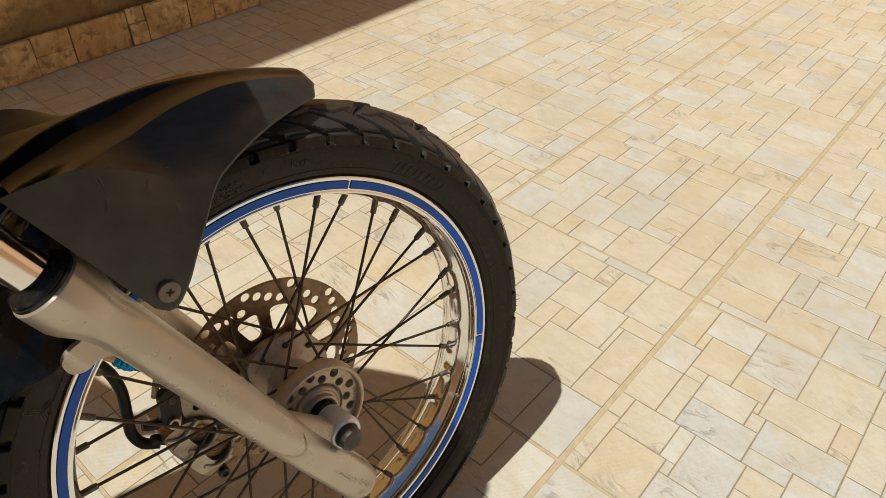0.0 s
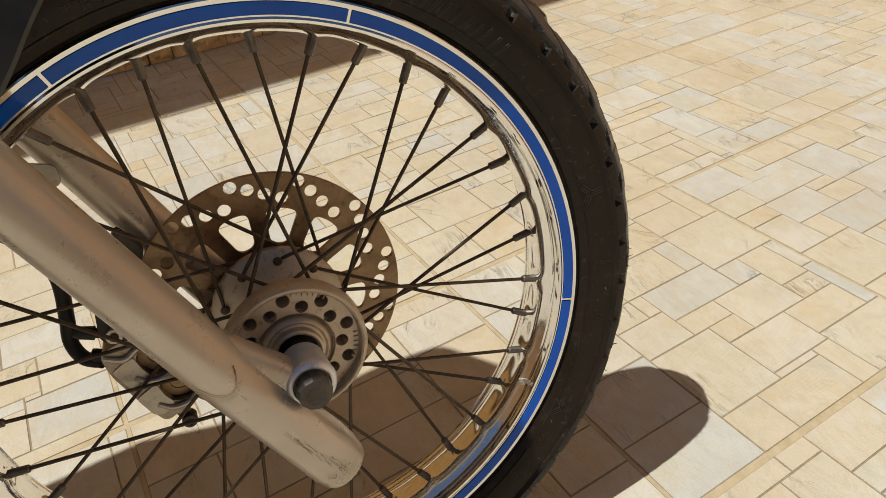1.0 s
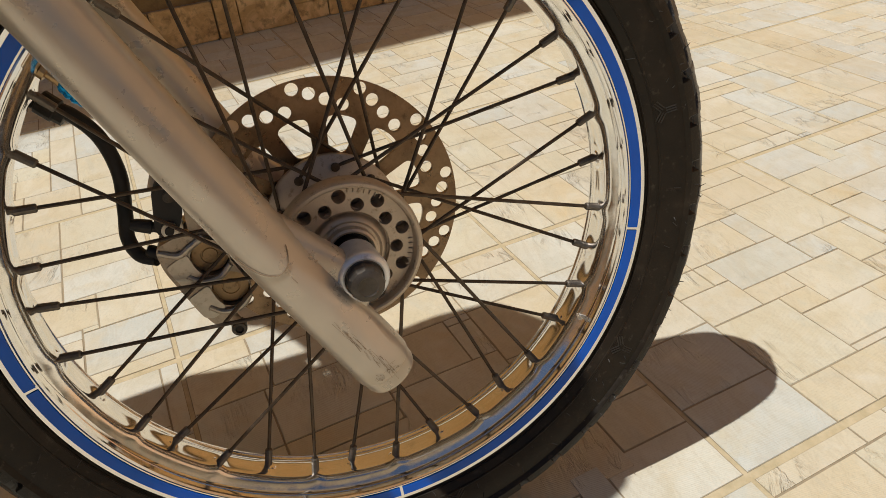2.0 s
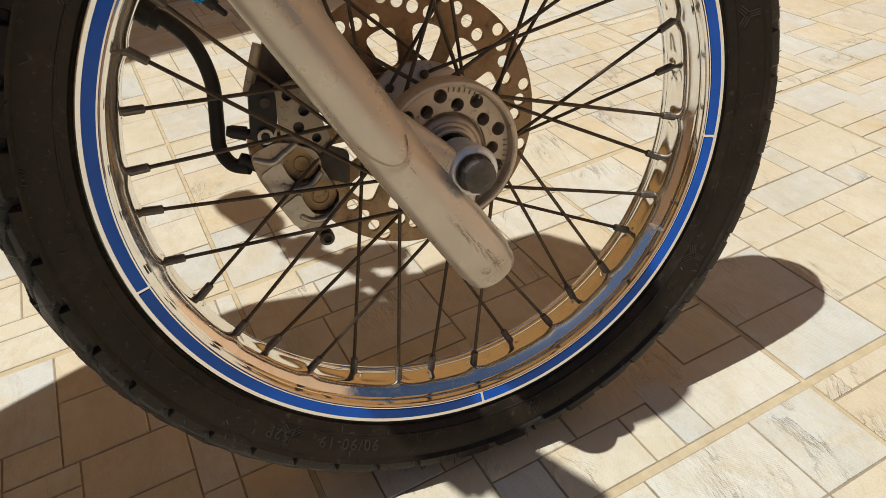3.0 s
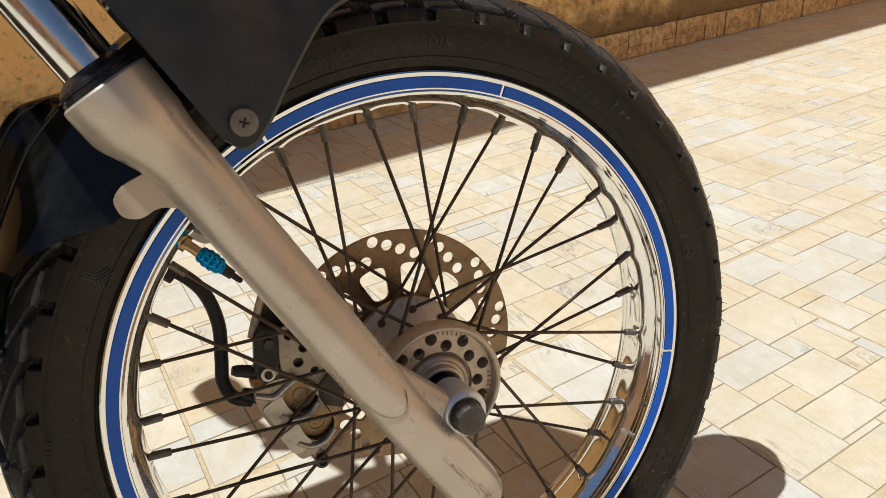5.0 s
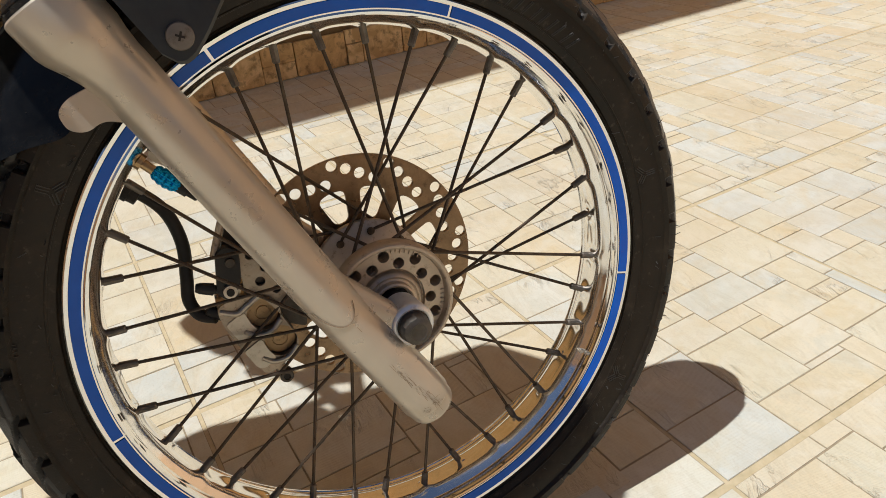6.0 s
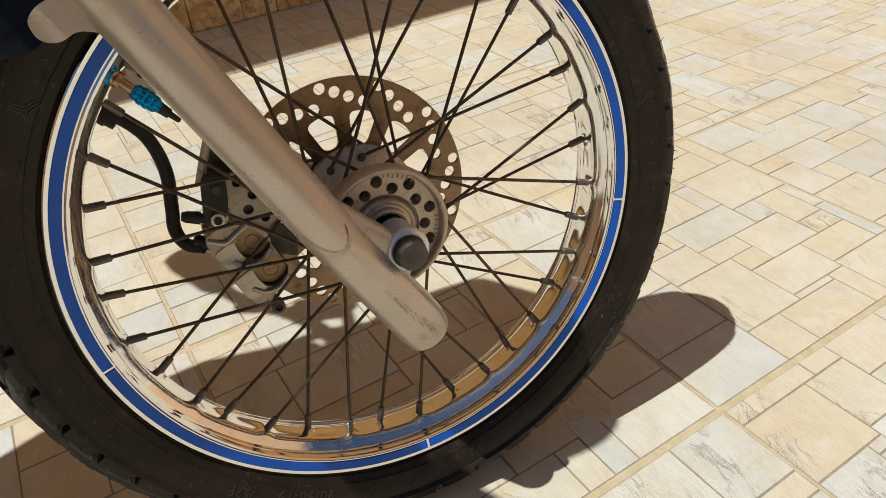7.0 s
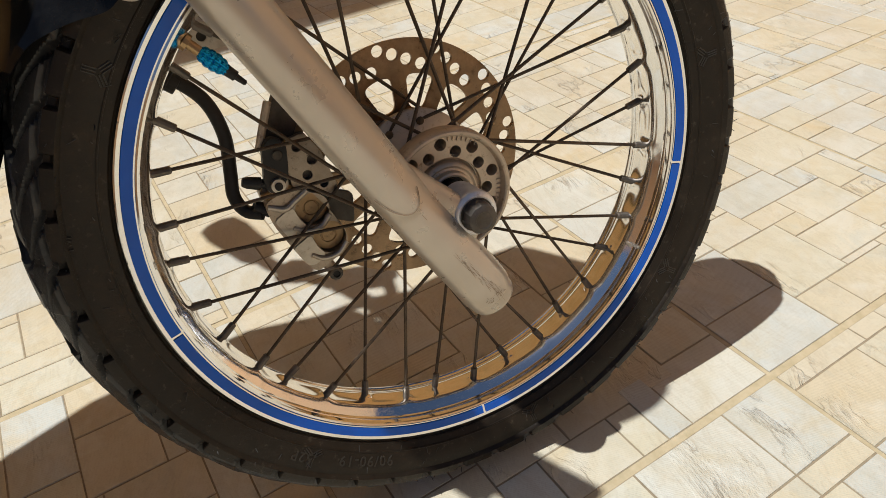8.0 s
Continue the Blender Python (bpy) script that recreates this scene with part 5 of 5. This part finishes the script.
    part("banjo", rod((-0.139, 0.074, -0.006), (-0.150, 0.074, 0.002), [(0, 0.0060), (0.012, 0.0056), (0.016, 0.0046)], 14), BLACK_RUBBER, body, "black hose fitting", 25)
    c = Vector((-0.0967, 0.0690, -0.0785))
    part("pin_bolt", rod(c, c + Vector((0, -1, 0)), [(0, 0.0066), (0.010, 0.0066), (0.0116, 0.0058), (0.0119, 0.0036), (0.0085, 0.0034)], 20), DARK_STEEL, body, "dark socket-head pad pin", 25)
    # dark hexagon in the bolt head paints the socket's shade
    part("pin_socket_shade", rod(c + Vector((0, -0.0095, 0)), c + Vector((0, -1, 0)), [(0, 0.0037), (0.001, 0.0037)], 6), HOLE_SHADE, body)
    part("pin_arm", hose([(-0.0967, 0.068, -0.0785), (-0.101, 0.068, -0.070), (-0.105, 0.068, -0.060)], 0.0056, 12, 4), CAST_DARK, body)
    part("pad", plate(rounded([(-0.092, 0.004), (-0.062, -0.010), (-0.066, -0.040), (-0.086, -0.030)], 0.005, 4), [], 0.0745, 0.0795, 0.001), DARK_STEEL, body, "dark brake pad", 30)
    # hose from the far leg down to the caliper
    pts = [(-0.196, 0.104, 0.122), (-0.180, 0.102, 0.112), (-0.165, 0.099, 0.092), (-0.159, 0.097, 0.062), (-0.163, 0.094, 0.030), (-0.166, 0.090, 0.010), (-0.160, 0.084, -0.004), (-0.146, 0.076, -0.008)]
    hs = part("brake_hose", hose(pts, 0.0060), BLACK_RUBBER, bike, "black rubber brake hose")
    part("hose_clamp", rod((-0.200, 0.105, 0.1265), (-0.183, 0.102, 0.1100), [(0, 0.0070), (0.001, 0.0098), (0.014, 0.0098), (0.015, 0.0084), (0.022, 0.0080), (0.0225, 0.0060)], 14), BLACK_RUBBER, hs, "dark hose ferrule", 25)
    lug = rounded([(-0.166, 0.150), (-0.160, 0.160), (-0.132, 0.152), (-0.132, 0.136), (-0.156, 0.133), (-0.168, 0.143)], 0.005, 4)
    part("hose_bracket", plate(lug, [circle(-0.1544, 0.1461, 0.0042, 14)], 0.1010, 0.1040, 0.0008), CAST_BRIGHT, hs, "grey hose bracket plate", 30)
    # dark disc closes the plate's hole, painting it as shaded
    part("bracket_bore_shade", rod((-0.1544, 0.1036, 0.1461), (-0.1544, 0.0, 0.1461), [(0, 0.0041), (0.0008, 0.0041)], 16), HOLE_SHADE, hs)
    part("upper_hose", hose([(-0.196, 0.104, 0.122), (-0.235, 0.112, 0.143), (-0.275, 0.118, 0.168), (-0.303, 0.12, 0.193), (-0.318, 0.12, 0.220), (-0.329, 0.12, 0.262), (-0.326, 0.12, 0.306), (-0.31, 0.12, 0.37), (-0.29, 0.12, 0.46)], 0.0056), BLACK_RUBBER, bike, "black rubber brake hose")


def lump(rows, segs=28):
    """A body of rounded sections along x: (x, y, z, half width, half height)."""
    bm = bmesh.new()
    rings = []
    for x, y, z, w, h in rows:
        ring = []
        for k in range(segs):
            a = 2 * math.pi * k / segs
            c, s = math.cos(a), math.sin(a)
            ring.append(bm.verts.new((x, y + w * math.copysign(abs(c) ** 0.75, c), z + h * math.copysign(abs(s) ** 0.75, s))))
        rings.append(ring)
    for p, q in zip(rings, rings[1:]):
        for k in range(segs):
            bm.faces.new((p[k], p[(k + 1) % segs], q[(k + 1) % segs], q[k]))
    bm.faces.new(rings[0][::-1])
    bm.faces.new(rings[-1])
    return bm


def build_upper():
    """The machine above and behind the fork, which stays out of view; its shapes are guessed to shade the wheel and
    floor.
    """
    y = YC
    part("lower_yoke", block((0.075, 0.245, 0.036), Matrix.Translation(at_leg(-0.27, y)) @ pose(0, 0, 0, 0, 28, 0), 0.010), DARK_STEEL, bike, "dark lower fork yoke")
    # unseen fairing, made broad enough to keep the wheel's middle in shade
    part("headlamp", lump([(-0.14, y - 0.015, 0.64, 0.05, 0.05), (-0.16, y - 0.026, 0.64, 0.095, 0.10), (-0.22, y - 0.030, 0.65, 0.170, 0.14), (-0.30, y - 0.030, 0.66, 0.170, 0.15), (-0.37, y, 0.66, 0.13, 0.12), (-0.40, y, 0.65, 0.05, 0.06)]), GLOSS_BLACK, bike, "unseen black headlamp fairing, broadened to shade the wheel")
    part("fuel_tank", lump([(-0.42, y, 0.60, 0.06, 0.07), (-0.47, y, 0.60, 0.14, 0.12), (-0.60, y, 0.60, 0.165, 0.14), (-0.78, y, 0.58, 0.14, 0.12), (-0.95, y, 0.52, 0.07, 0.06)]), GLOSS_BLACK, bike, "black fuel tank")
    part("engine", lump([(-0.44, y, 0.02, 0.10, 0.10), (-0.48, y, 0.04, 0.14, 0.17), (-0.75, y, 0.04, 0.15, 0.18), (-0.85, y, 0.02, 0.10, 0.12)]), DARK_STEEL, bike, "dark engine block")
    # unseen bar, grips and lever, thickened and placed for their shadow outline
    bar = part("handlebar", hose([(-0.37, -0.23, 0.64), (-0.405, -0.185, 0.645), (-0.42, -0.14, 0.66), (-0.42, -0.05, 0.70), (-0.44, 0.08, 0.70), (-0.48, 0.20, 0.71), (-0.557, 0.294, 0.728), (-0.588, 0.367, 0.741), (-0.62, 0.456, 0.757)], 0.012), DARK_STEEL, bike, "black handlebar")
    part("grip", rod((-0.572, 0.33, 0.735), (-0.625, 0.47, 0.758), [(0, 0.020), (0.02, 0.028), (0.11, 0.034), (0.14, 0.030), (0.15, 0.016)], 20), BLACK_RUBBER, bar, "black rubber grip")
    part("switch_block", block((0.05, 0.05, 0.04), pose(-0.535, 0.275, 0.724, 0, 0, 60), 0.008), BLACK_RUBBER, bar, "black switch block")
    part("lever", hose([(-0.395, -0.155, 0.648), (-0.375, -0.19, 0.642), (-0.350, -0.235, 0.636)], 0.011), DARK_STEEL, bar, "dark brake lever")
    part("grip", rod((-0.440, -0.150, 0.650), (-0.405, -0.240, 0.634), [(0, 0.013), (0.09, 0.014), (0.10, 0.008)], 16), BLACK_RUBBER, bar, "black rubber grip")
    part("master_cylinder", block((0.045, 0.075, 0.04), pose(-0.455, -0.150, 0.652, 0, 0, 24), 0.008), BLACK_RUBBER, bar, "black master cylinder")
    # unseen block and cables, added only for the shadows they throw
    part("shadow_block", block((0.10, 0.052, 0.05), pose(-0.452, 0.212, 0.712, 0, 0, -18), 0.014, 3), MATT_BLACK, bike, "unseen black block that casts a shadow patch")
    for pts in (((-0.56, 0.155, 0.70), (-0.515, 0.158, 0.70), (-0.472, 0.158, 0.705), (-0.425, 0.148, 0.705), (-0.38, 0.135, 0.70)), ((-0.55, 0.115, 0.69), (-0.51, 0.118, 0.695), (-0.475, 0.125, 0.70), (-0.43, 0.145, 0.70), (-0.415, 0.19, 0.70))):
        part("shadow_cable", hose(pts, 0.009), BLACK_RUBBER, bike, "unseen black cable that casts a shadow line")


build_wall()
build_yard_walls()
build_trim()
build_wheel()
build_leg(NEAR_Y, True)
build_leg(FAR_Y, False)
build_fender()
build_caliper()
build_upper()
build_floor()
